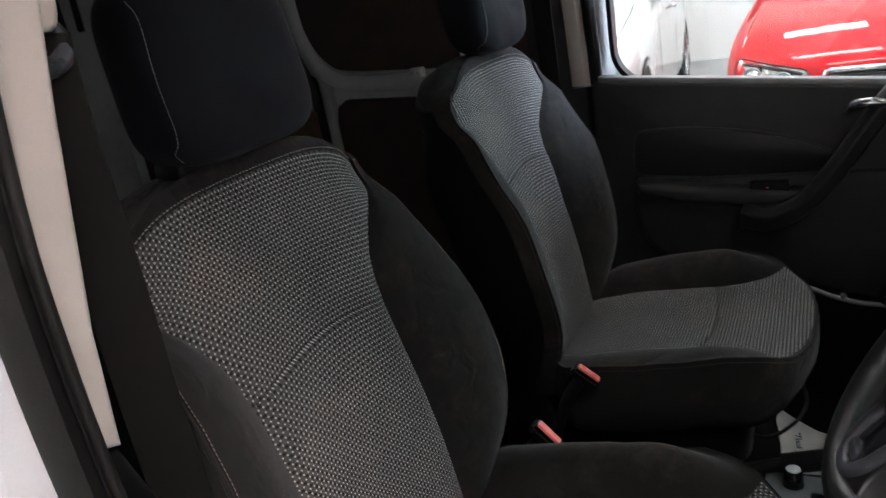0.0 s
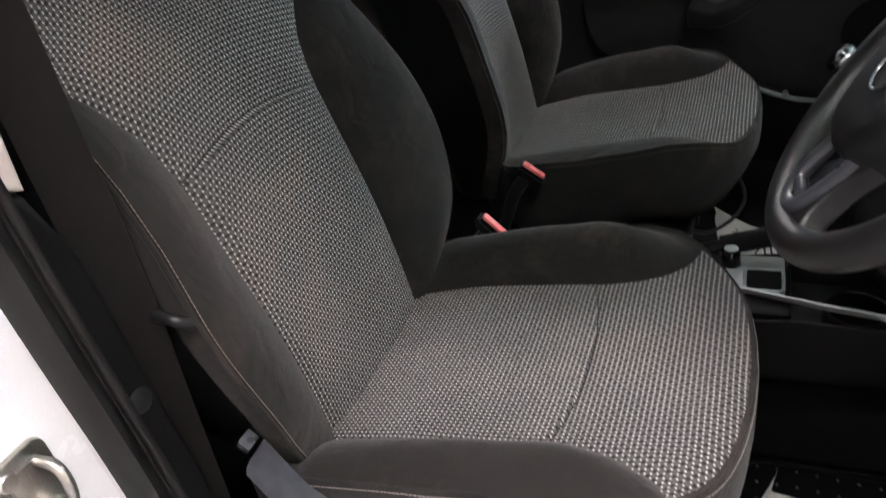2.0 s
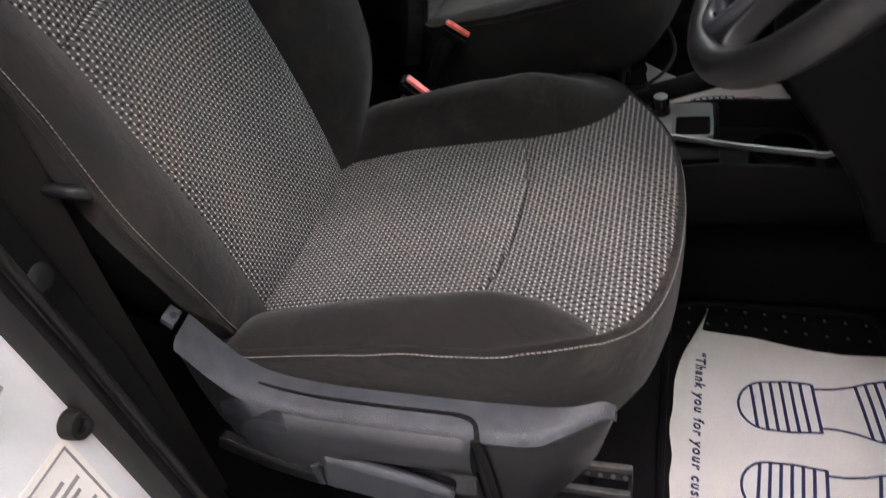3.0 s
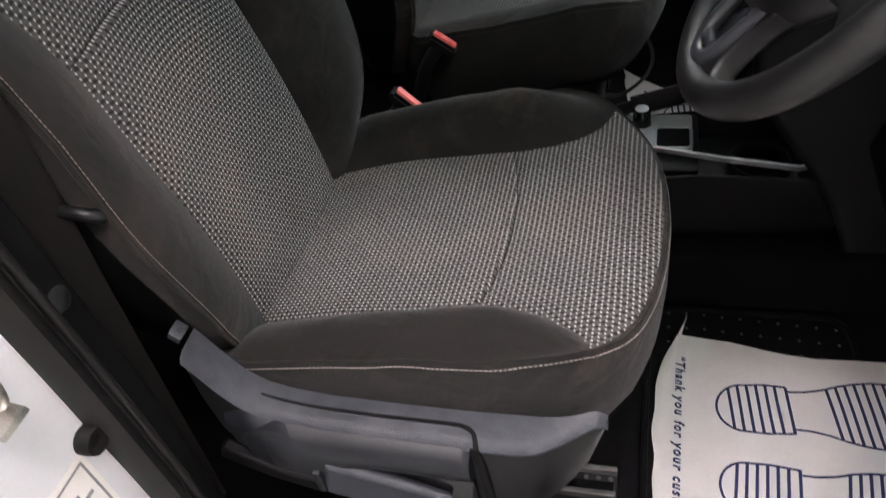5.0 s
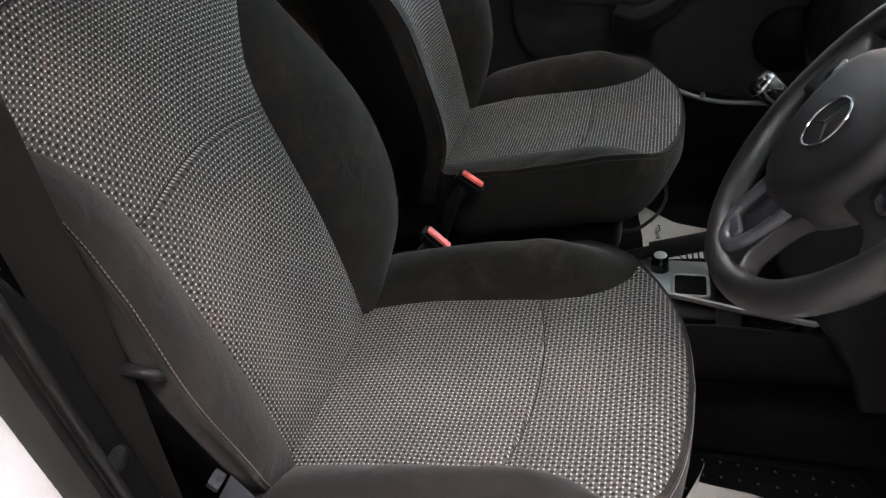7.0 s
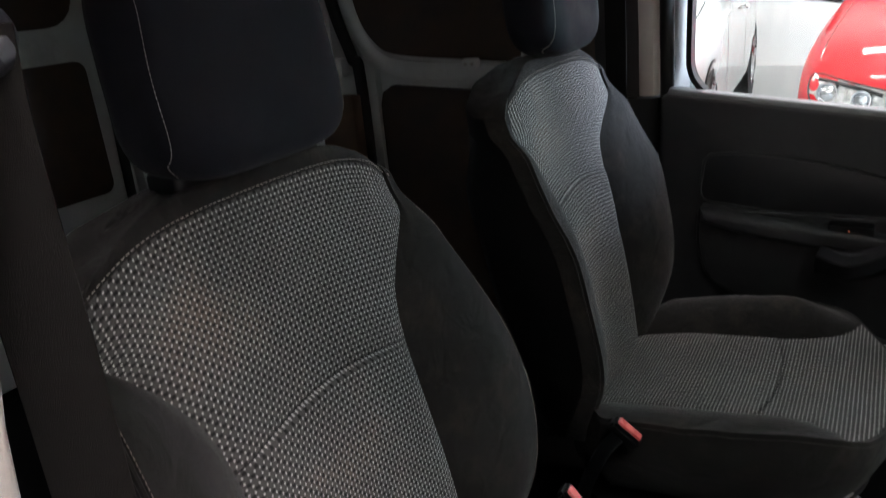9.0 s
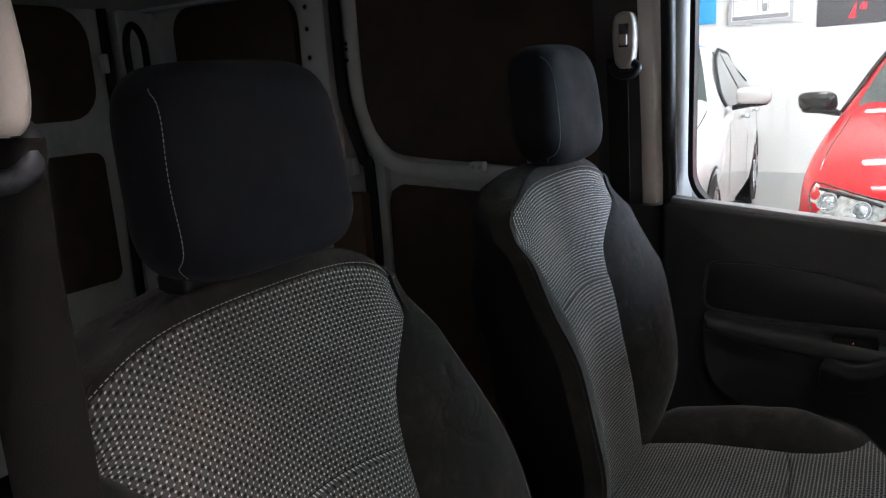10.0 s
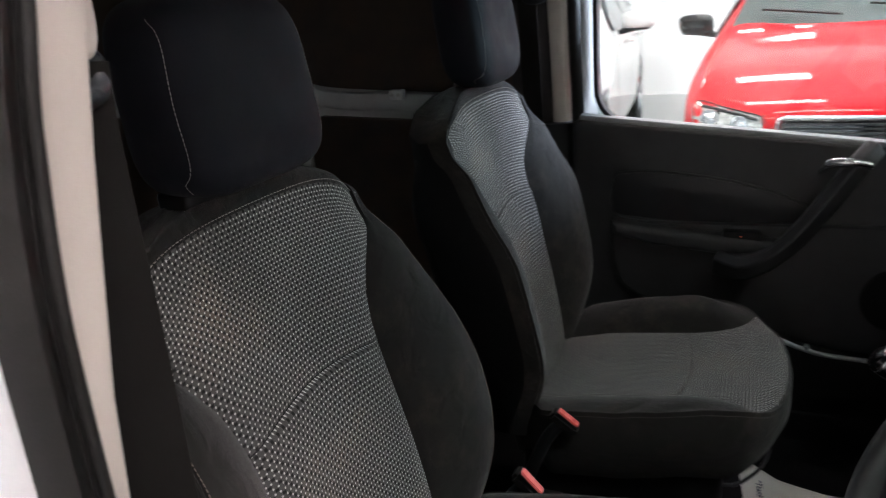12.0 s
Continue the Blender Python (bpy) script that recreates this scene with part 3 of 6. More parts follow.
def seat(y0, driver):
    label = "black and grey woven cloth driver seat with slate plastic side cover" if driver else "black and grey woven cloth passenger seat beside the door"
    ob = thing("car_seat", (0.45, y0, FLOOR), label, "car seat", "front seats")

    def shift(bm):
        bmesh.ops.translate(bm, verts=bm.verts, vec=(0, y0, 0))
        return bm
    pts, faces, cls, uvs, lines = backrest_grid()
    if driver:
        pts = [(p[0], p[1] - 0.006 * ease(0.78, 1.06, p[2]), p[2]) for p in pts]
        lines = {k: [(p[0], p[1] - 0.006 * ease(0.78, 1.06, p[2]), p[2]) for p in v] for k, v in lines.items()}
    else:
        def fuller(p):
            """The passenger backrest stands a little higher and fuller than the driver's."""
            x, y, z = p
            return (x + 0.014 * ease(1.14, 1.26, z) + 0.012 * ease(-0.15, -0.24, y) * ease(1.15, 1.05, z), y - 0.003 + 0.033 * ease(0.14, 0.24, y) * ease(1.0, 1.12, z), z + 0.015 * ease(0.95, 1.1, z))
        pts = [fuller(p) for p in pts]
        lines = {k: [fuller(p) for p in v] for k, v in lines.items()}
    b = split_faces(pts, faces, cls, uvs)
    back = part("backrest", shift(b["shell"]), M_CLOTH, ob, "plain black cloth bolsters and back")
    part("back_shell", shift(b["rear"]), M_PLASTIC, back, "black plastic back shell")
    part("backrest_upper_panel", shift(b["upper"]), M_WOVEN, back, "grey dotted woven cloth panel")
    part("backrest_lower_panel", shift(b["lower"]), M_WOVEN, back, "grey dotted woven cloth panel")
    up = [(p[0] + 0.0015, p[1], p[2] + 0.004) for p in lines["top"]]
    part("top_stitching", shift(stitches(smooth_line(up, 4), 0.0036, 0.0022, 0.00045)), M_STITCH, back, "pale thread stitching")
    # dark tube stands in for the shade down in the seam crease
    part("backrest_seam_shade", shift(tube(smooth_line([(p[0] + 0.0004, p[1], p[2]) for p in lines["seam"]], 2), 0.0008, 6)), M_PLASTIC, back)
    for key in ("edge_near", "edge_far"):
        sgn = -1 if key == "edge_near" else 1
        line = [(p[0] + 0.0006, p[1] + sgn * 0.0006, p[2]) for p in lines[key][:-2]]
        part("edge_stitching", shift(stitches(smooth_line(line, 3), 0.0034, 0.0016, 0.0005)), M_STITCH_DARK if driver else M_STITCH_BLACK, back)
        bead = [(p[0] - 0.006, p[1] + sgn * 0.0025, p[2]) for p in lines[key][:-4]]
        part("edge_piping", shift(tube(smooth_line(bead, 2), 0.003 if driver else 0.0012, 8)), M_CLOTH, back)

    pts, faces, cls, uvs, rim, seam_line = cushion_grid() if driver else cushion_grid(-0.006, 0.007, 0.45)
    b = split_faces(pts, faces, cls, uvs)
    # cushion skirt all round
    rings = []
    levels = [(0.0, 0.0), (-0.006, 0.0015), (-0.02, 0.003), (-0.05, 0.003), (-0.085, 0.0), (-0.115, -0.008), (-0.145, -0.024), (-0.165, -0.050)]
    if not driver:
        levels = [(a, b - 0.35 * max(0.0, -a - 0.05)) for a, b in levels]
    cxm = 0.48
    for dz, grow in levels:
        ring = []
        for p in rim:
            d = Vector((max(0.0, p[0] - cxm) * 0.9, p[1], 0))
            d.normalize()
            ring.append((p[0] + d.x * grow, p[1] + d.y * grow * 0.5, p[2] + dz))
        rings.append(ring)
    cush = part("cushion", shift(loft(rings, caps=False)), M_CLOTH, ob, "plain black cloth cushion skirt")
    part("cushion_bolster", shift(b["bolster"]), M_CLOTH, cush)
    part("cushion_bolster", shift(b["bolster_far"]), M_CLOTH, cush)
    part("cushion_rear_panel", shift(b["rear"]), M_WOVEN, cush, "grey dotted woven cloth panel")
    part("cushion_front_panel", shift(b["front"]), M_WOVEN, cush, "grey dotted woven cloth panel")
    line = []
    for p in rim[4:-4]:
        d = Vector((max(0.0, p[0] - cxm) * 0.9, p[1], 0)).normalized()
        line.append((p[0] + d.x * 0.0025, p[1] + d.y * 0.0025, p[2] - 0.007))
    part("cushion_stitching", shift(stitches(smooth_line(line, 2), 0.0034, 0.0014, 0.0005)), M_STITCH if driver else M_STITCH_BLACK, cush, "pale thread stitching" if driver else "dark thread stitching")
    bead = [(p[0], p[1], p[2] + 0.001) for p in rim]
    part("cushion_piping", shift(tube(smooth_line(bead, 1), 0.0010, 6)), M_CLOTH, cush)
    # crease shade drawn as a dark tube along the cushion seam
    part("cushion_seam_shade", shift(tube(smooth_line([(p[0], p[1], p[2] + 0.0004) for p in seam_line], 2), 0.0008, 6)), M_PLASTIC, cush)
    part("cushion_pan", shift(prism(rounded_rect(0.26, 0.64, -0.18, 0.18, 0.06), "z", 0.58, 0.66, 0.008)), M_PLASTIC, ob)

    # headrest on its two posts
    head_at = (0.142, 0.003, 1.448) if driver else (0.160, 0.028, 1.461)
    head = part("headrest", shift(blob(head_at, (0.058, 0.117 if driver else 0.124, 0.099 if driver else 0.105), (3.2, 4.4, 4.6) if driver else (3.0, 3.8, 3.6), 56, 32, 0.006)), M_VINYL, ob, "smooth black cloth headrest")
    for s in (-1, 1):
        line = []
        for k in range(31):
            w = -0.87 + 1.66 * k / 30
            edge = s * ((0.90 + 0.06 * (1 - w * w) if driver else 0.83) if s < 0 else 0.90)
            q = 4.6 if driver else 3.6
            c = (1 - abs(w) ** q) ** (1 / q)
            v = s * min(abs(edge), 0.99 * c)
            u = c * max(0.0, 1 - (abs(v) / c) ** (4.4 if driver else 3.8)) ** (1 / (3.2 if driver else 3.0))
            line.append((head_at[0] + 0.0587 * u - 0.006 * (1 - v * v) - 0.12 * 0.099 * w, head_at[1] + (0.1177 if driver else 0.1247) * v * (1 - 0.05 * w), head_at[2] + (0.0995 if driver else 0.1055) * w))
        part("headrest_stitching", shift(stitches(smooth_line(line, 2), 0.0032, 0.0015, 0.0004)), M_STITCH, head, "pale thread stitching")
        py = s * 0.062 - 0.005 if driver else s * 0.045 + 0.025
        post = part("headrest_post", shift(tube([(0.125, py, 1.30), (0.128, py, 1.40)], 0.007, 14)), M_STEEL, ob)
        part("post_collar", shift(prism(rounded_rect(0.108, 0.152, py - 0.023, py + 0.027, 0.008), "z", 1.340, 1.358, 0.004)), M_SATIN, post)
    if driver:
        part("release_button", shift(box(0.134, 0.150, -0.080, -0.038, 1.355, 1.364, r=0.003)), M_PALE, ob, "pale plastic headrest release")

    # runners: a channel with two pale lips, holes along it
    for s in (-1, 1):
        end, yr = (0.706, s * 0.139) if driver else (0.63, s * 0.19)
        rail = part("seat_rail", shift(box(0.24, end, yr - 0.021, yr + 0.021, FLOOR + 0.004, FLOOR + 0.034, r=0.003)), M_SATIN, ob)
        for e in (-1, 1):
            part("rail_lip", shift(box(0.24, end, yr + e * 0.018 - 0.004, yr + e * 0.018 + 0.004, FLOOR + 0.032, FLOOR + 0.045, r=0.002)), M_RAIL, rail, "worn steel rail lip")
        part("rail_slot", shift(box(0.25, end - 0.004, yr - 0.009, yr + 0.003, FLOOR + 0.032, FLOOR + 0.036)), M_GLOSS, rail)
        for k in range(6 if driver and s < 0 else 0):
            part("rail_hole", shift(lathe([(0.0, 0.0015), (0.0028, 0.001), (0.0035, -0.001)], (0.618 + 0.016 * k, yr + 0.008, FLOOR + 0.0345), (0, 0, 1), 10)), M_RAIL, rail)
        for xx in (0.30, 0.56):
            part("seat_leg", shift(box(xx, xx + 0.05, yr - 0.012, yr + 0.012, FLOOR + 0.033, 0.585, r=0.004)), M_SATIN, ob)

    # buckle on its stalk at the inner side
    s = 1 if driver else -1
    bx, by, bz = (0.352, 0.277, 0.818) if driver else (0.362, -0.260, 0.812)
    d = Vector((0.62, 0.10 * -s, -0.55)).normalized()
    side = Vector((0, 1, 0))
    nrm = d.cross(side).normalized()
    top = Vector((bx, by, bz))

    def brick(a, b, w, h, r):
        bm = bmesh.new()
        vs = []
        for along in (a, b):
            for u, v in ((-w, -h), (w, -h), (w, h), (-w, h)):
                vs.append(bm.verts.new(top + d * along + side * u + nrm * v))
        for f in ((0, 1, 2, 3), (4, 5, 6, 7), (0, 1, 5, 4), (1, 2, 6, 5), (2, 3, 7, 6), (3, 0, 4, 7)):
            bm.faces.new([vs[i] for i in f])
        bmesh.ops.recalc_face_normals(bm, faces=bm.faces)
        bmesh.ops.bevel(bm, geom=list(bm.edges), offset=r, segments=2, affect="EDGES")
        return bm
    buckle = part("buckle", shift(brick(-0.006, 0.050, 0.015, 0.010, 0.005)), M_PLASTIC, ob, "black belt buckle")
    bmesh_stalk = tube(smooth_line([top - nrm * 0.01 + d * 0.02, top + Vector((-0.02, 0, -0.06)), top + Vector((-0.06, -0.02 * s, -0.16)), (0.30, by - 0.02 * s, 0.60)], 6), 0.012, 10)
    part("buckle_stalk", shift(bmesh_stalk), M_SATIN, buckle)
    bm = brick(0.0, 0.044, 0.0075, 0.003, 0.0015)
    bmesh.ops.translate(bm, verts=bm.verts, vec=nrm * 0.0105)
    part("release_button", shift(bm), M_RED, buckle, "red press button")
    return ob


driver_seat = seat(-0.13, True)
passenger_seat = seat(0.600, False)

# slate plastic cover and levers along the outer side of the driver seat
ledge = table([(0.280, 0.885), (0.294, 0.870), (0.305, 0.850), (0.318, 0.824), (0.333, 0.801), (0.352, 0.786), (0.377, 0.777), (0.42, 0.770), (0.467, 0.768), (0.575, 0.766), (0.642, 0.768), (0.68, 0.774), (0.694, 0.776), (0.704, 0.770)])
low = table([(0.280, 0.80), (0.30, 0.72), (0.34, 0.65), (0.42, 0.60), (0.55, 0.592), (0.604, 0.622), (0.644, 0.655), (0.672, 0.681), (0.686, 0.700), (0.696, 0.733), (0.704, 0.762)])
rings, face = [], []
for x in list(np.linspace(0.297, 0.36, 10)) + list(np.linspace(0.375, 0.66, 16)) + list(np.linspace(0.670, 0.704, 10)):
    zt, zl = ledge(x), low(x)
    wide = -0.4125 + 0.040 * ease(0.625, 0.715, x)
    inner = -0.374 + 0.008 * ease(0.66, 0.70, x)
    wide = min(wide, inner - 0.008)
    rings.append([(x, inner, zt + 0.002), (x, min(wide + 0.012, inner - 0.002), zt), (x, wide + 0.004, zt - 0.003), (x, wide, zt - 0.009), (x, wide + 0.002, zt - 0.014), (x, inner, zt - 0.014)])
    face.append([(x, wide + 0.003, zt - 0.013), (x, wide + 0.002, 0.5 * (zt + zl)), (x, wide + 0.005, zl + 0.008), (x, min(wide + 0.013, inner - 0.001), zl), (x, inner, zl), (x, inner, zt - 0.013)])
cover = part("side_cover", loft(rings), M_TRIM, driver_seat, "slate grained plastic ledge of the side cover")
# face of the same slate cover in near black, putting its shade into colour
part("cover_face_shaded", loft(face), M_SATIN, cover, "side cover's outer face, its shade put into near-black plastic")
part("cover_cap", prism([(0.289, 0.884), (0.298, 0.874), (0.304, 0.882), (0.295, 0.892)], "y", -0.404, -0.384, 0.003), M_BELTRING, cover)
rings = []
for x in list(np.linspace(0.312, 0.40, 10)) + list(np.linspace(0.415, 0.566, 12)) + [0.571, 0.573, 0.575]:
    fall = 0.010 * ease(0.565, 0.575, x) ** 2 + 0.014 * ease(0.37, 0.33, x)
    zt = min(ledge(x) - 0.004, 0.791) - fall * 0.5
    y1 = -0.416 - 0.013 * ease(0.312, 0.37, x) + 0.003 * ease(0.566, 0.575, x)
    h = 0.046 + 0.052 * ease(0.47, 0.36, x)
    rings.append([(x, -0.3925, zt + 0.0012), (x, -0.401, zt + 0.0008), (x, -0.410, zt - 0.0025), (x, y1 + 0.007, zt - 0.007), (x, y1 + 0.002, zt - 0.014), (x, y1, zt - 0.026), (x, y1 + 0.001, zt - h + 0.012), (x, y1 + 0.005, zt - h + 0.003), (x, y1 + 0.012, zt - h), (x, -0.3925, zt - h)])
part("height_lever", loft(rings), M_LEVER, cover, "smooth slate height lever")
gap = smooth_line([(0.352, -0.391, ledge(0.352) + 0.0016), (0.40, -0.391, ledge(0.40) + 0.0018), (0.48, -0.391, ledge(0.48) + 0.002), (0.547, -0.391, ledge(0.547) + 0.002), (0.567, -0.3925, ledge(0.567) + 0.002), (0.577, -0.398, ledge(0.577) + 0.0015), (0.581, -0.406, ledge(0.581) - 0.001), (0.582, -0.4130, ledge(0.582) - 0.008)], 5)
bm = sweep(gap, [(-0.0014, -0.005), (0.0014, -0.005), (0.0014, 0.0006), (-0.0014, 0.0006)], scale=[0.7 + 1.3 * i / (len(gap) - 1) for i in range(len(gap))])
prism([(0.576, 0.760), (0.585, 0.760), (0.589, 0.735), (0.591, 0.70), (0.592, 0.655), (0.584, 0.655), (0.582, 0.70), (0.580, 0.735)], "y", -0.4150, -0.4085, bm=bm)
part("lever_gap", bm, M_PLASTIC, cover)
part("recliner_disc", lathe([(0.001, 0.0), (0.026, 0.0), (0.033, -0.0006), (0.036, -0.003), (0.037, -0.02)], (0.366, -0.4265, 0.736), (0, -1, 0), 36), M_LEVER, cover)
part("lower_recess", prism(rounded_rect(0.405, 0.575, 0.60, 0.715, 0.02), "y", -0.4165, -0.40, 0.003), M_GLOSS, cover)
part("lower_lever", sweep([(0.295, -0.420, 0.722), (0.35, -0.424, 0.700), (0.408, -0.424, 0.680)], [(-0.008, -0.011), (0.008, -0.011), (0.008, 0.011), (-0.008, 0.011)]), M_PLASTIC, cover, bevel=0.004)
part("lower_lever_end", sweep([(0.412, -0.424, 0.700), (0.48, -0.424, 0.682), (0.545, -0.424, 0.664)], [(-0.008, -0.030), (0.008, -0.030), (0.008, 0.030), (-0.008, 0.030)], scale=[1, 0.95, 0.75]), M_TRIM, cover, bevel=0.006)
part("lever_clip", box(0.402, 0.411, -0.4335, -0.41, 0.676, 0.712, r=0.002), M_LEVER, cover)
# belt hook at the near side of the driver backrest
part("belt_hook", tube(smooth_line([(0.232, -0.392, 1.048), (0.262, -0.405, 1.046), (0.288, -0.408, 1.044), (0.296, -0.400, 1.036), (0.285, -0.392, 1.026)], 6), 0.006, 10), M_SATIN, driver_seat)

# ---------- van shell ----------
van_floor = solid("floor", box(-1.60, 1.42, -0.48, 0.97, FLOOR - 0.05, FLOOR), M_CARPET, "black carpeted van floor", "floor", kind="structure")
roof = solid("ceiling", box(-1.60, 0.80, -0.50, 1.10, 1.80, 1.84), M_LINER, "grey lined van roof", "ceiling", kind="structure")
solid("wall_sill_driver", box(-1.60, 1.42, -0.60, -0.482, 0.30, FLOOR + 0.02, r=0.015), M_PLASTIC, "black plastic door sill", "sill", kind="structure")
solid("wall_sill_passenger", box(-1.60, 1.42, 0.955, 1.12, 0.30, 0.515, r=0.012), M_PLASTIC, "black plastic passenger door sill", "sill", kind="structure")
wall_side = solid("wall_driver_side", box(-1.60, 0.16, -0.62, -0.52, 0.46, 1.80), M_BODYGREY, "white painted cargo side wall", "wall", kind="structure")

# driver-side pillar: painted jamb, rubber seal, beige upper trim, black lower trim
pillar = thing("wall_pillar_driver", (0.28, -0.50, FLOOR), "white body pillar with black rubber seal and beige trim", "pillar", kind="structure")
jamb = [(-0.64, 0.47), (-0.505, 0.47), (-0.50, 0.60), (-0.507, 0.75), (-0.519, 0.90), (-0.520, 1.03), (-0.522, 1.21), (-0.520, 1.32), (-0.508, 1.42), (-0.49, 1.56), (-0.455, 1.78), (-0.56, 1.78), (-0.61, 1.45), (-0.635, 1.2), (-0.645, 0.9)]
part("jamb", prism(jamb, "x", 0.165, 0.292, 0.006), M_WHITE, pillar, "white painted door jamb")
seal_path = smooth_line([(0.30, -0.493, 0.50), (0.302, -0.498, 0.75), (0.302, -0.503, 0.95), (0.302, -0.510, 1.10), (0.302, -0.514, 1.22), (0.302, -0.514, 1.30), (0.302, -0.511, 1.38), (0.302, -0.499, 1.474), (0.30, -0.479, 1.56), (0.298, -0.440, 1.78)], 6)
part("door_seal", sweep(seal_path, [(-0.020, -0.012), (0.003, -0.014), (0.013, -0.010), (0.016, 0.0), (0.012, 0.008), (0.004, 0.004), (-0.003, 0.012), (-0.012, 0.016), (-0.020, 0.006)], up=(1, 0, 0)), M_RUBBER, pillar, "black rubber door seal")
part("seal_lip", tube([(p.x + 0.010, p.y + 0.008, p.z) for p in seal_path], 0.0045, 10), M_RUBBER, pillar)
beige = [(-0.505, 1.220), (-0.482, 1.211), (-0.473, 1.30), (-0.462, 1.36), (-0.445, 1.45), (-0.430, 1.52), (-0.41, 1.66), (-0.385, 1.78), (-0.44, 1.78), (-0.463, 1.60), (-0.473, 1.52), (-0.488, 1.45), (-0.501, 1.352), (-0.506, 1.28)]
part("beige_trim", prism(beige, "x", 0.235, 0.302, 0.006, 3), M_BEIGE, pillar, "pale beige plastic pillar trim")
part("lower_trim", prism([(-0.505, 0.47), (-0.455, 0.47), (-0.452, 0.9), (-0.464, 1.15), (-0.482, 1.208), (-0.508, 1.214), (-0.505, 1.0), (-0.503, 0.8)], "x", 0.17, 0.298, 0.008, 3), M_PLASTIC, pillar, "black plastic lower pillar trim")
part("trim_cap", lathe([(0.0, 0.004), (0.008, 0.0035), (0.012, 0.001), (0.013, -0.004)], (0.297, -0.476, 1.018), (1, 0.1, 0.1), 20), M_SATIN, pillar)
striker = part("striker", tube(smooth_line([(0.292, -0.568, 1.048), (0.316, -0.568, 1.046), (0.322, -0.570, 1.030), (0.316, -0.572, 1.014), (0.292, -0.572, 1.012)], 6), 0.0042, 12), M_STEEL, pillar, "galvanised steel door striker")
part("striker_plate", prism(rounded_rect(-0.602, -0.555, 1.000, 1.062, 0.010), "x", 0.290, 0.2965, 0.002), M_STEEL, striker)
part("striker_bracket", prism([(0.296, 1.004), (0.326, 1.000), (0.330, 1.004), (0.328, 1.008), (0.300, 1.013), (0.300, 1.052), (0.296, 1.052)], "y", -0.592, -0.566, 0.0015), M_STEEL, striker)
for zz in (1.022, 1.050):
    part("striker_screw", lathe([(0.0, 0.004), (0.006, 0.003), (0.0075, 0.0), (0.0075, -0.003)], (0.297, -0.590, zz), (1, 0, 0), 16), M_STEEL, striker)
part("door_buffer", lathe([(0.0015, 0.006), (0.006, 0.006), (0.007, 0.012), (0.012, 0.012), (0.013, 0.004), (0.013, -0.004)], (0.294, -0.530, 0.904), (1, 0, 0), 24), M_RUBBER, pillar, "round black rubber buffer")
label = part("type_label", prism(rounded_rect(-0.606, -0.540, 0.792, 0.902, 0.006), "x", 0.290, 0.2925), M_PAPER, pillar, "white printed label with grey border")
bm = bmesh.new()
for a0, a1, b0, b1 in ((-0.600, -0.546, 0.799, 0.801), (-0.600, -0.546, 0.893, 0.895), (-0.601, -0.599, 0.799, 0.895), (-0.547, -0.545, 0.799, 0.895)):
    box(0.2922, 0.2932, a0, a1, b0, b1, bm)
for k in range(7):
    box(0.2922, 0.2932, -0.592, -0.565 + 0.012 * ((k * 7) % 3) / 2, 0.812 + 0.010 * k, 0.816 + 0.010 * k, bm)
part("label_bars", bm, M_LABEL, label)

# seat belt of the driver
belt = thing("seat_belt", (0.25, -0.42, FLOOR), "black seat belt hanging from its pillar guide", "seat belt", "belts")
strap_path = smooth_line([(0.262, -0.416, 1.50), (0.262, -0.420, 1.44), (0.262, -0.420, 1.32), (0.261, -0.421, 1.20), (0.260, -0.422, 1.08), (0.252, -0.428, 0.92), (0.235, -0.434, 0.60)], 8)
part("webbing", sweep(strap_path, [(-0.023, -0.0009), (0.023, -0.0009), (0.0235, 0), (0.023, 0.0009), (-0.023, 0.0009), (-0.0235, 0)], up=(1, -0.55, 0)), M_STRAP, belt)
guide = part("belt_guide", sweep(smooth_line([(0.262, -0.436, 1.482), (0.268, -0.420, 1.476), (0.268, -0.404, 1.482), (0.262, -0.397, 1.496), (0.256, -0.404, 1.508), (0.256, -0.420, 1.512), (0.258, -0.436, 1.502)], 6, True), circle(0.0075, 10), closed=True, up=(1, 0, 0)), M_BELTRING, belt, "grey plastic belt guide loop")
part("guide_cover", blob((0.262, -0.413, 1.566), (0.012, 0.017, 0.066), (3, 2.6, 2.8), 24, 18), M_BEIGE, belt, "pale beige guide cover")

# passenger-side pillar
pp = thing("wall_pillar_passenger", (0.2, 1.08, FLOOR), "beige and black trimmed body pillar beside the door", "pillar", kind="structure")
part("beige_trim", loft([[(0.186, 1.075, z), (0.190, 1.066 - k, z), (0.205, 1.060 - k, z), (0.222, 1.064 - k, z), (0.229, 1.075 - k, z), (0.229, 1.11, z), (0.186, 1.11, z)] for z, k in ((1.205, 0), (1.35, 0.012), (1.5, 0.03), (1.65, 0.045), (1.80, 0.065))]), M_BEIGE, pp, "pale beige plastic pillar trim")
part("lower_trim", loft([[(0.10, 1.04, z), (0.19, 1.055, z), (0.222, 1.062, z), (0.232, 1.075, z), (0.232, 1.12, z), (0.10, 1.12, z)] for z in (0.45, 0.8, 1.2)]), M_DOORCARD, pp, "black plastic lower pillar trim")
part("inner_post", loft([[(0.09, 1.06 - k, z), (0.186, 1.085 - k, z), (0.186, 1.13, z), (0.09, 1.13, z)] for z, k in ((1.2, 0.0), (1.8, 0.055))]), M_PILLARTRIM, pp)
part("door_seal", tube(smooth_line([(0.248, 1.084, 0.5), (0.248, 1.084, 1.2), (0.248, 1.072, 1.35), (0.250, 1.047, 1.60), (0.252, 1.022, 1.80)], 6), 0.016, 12), M_RUBBER, pp, "black rubber door seal")
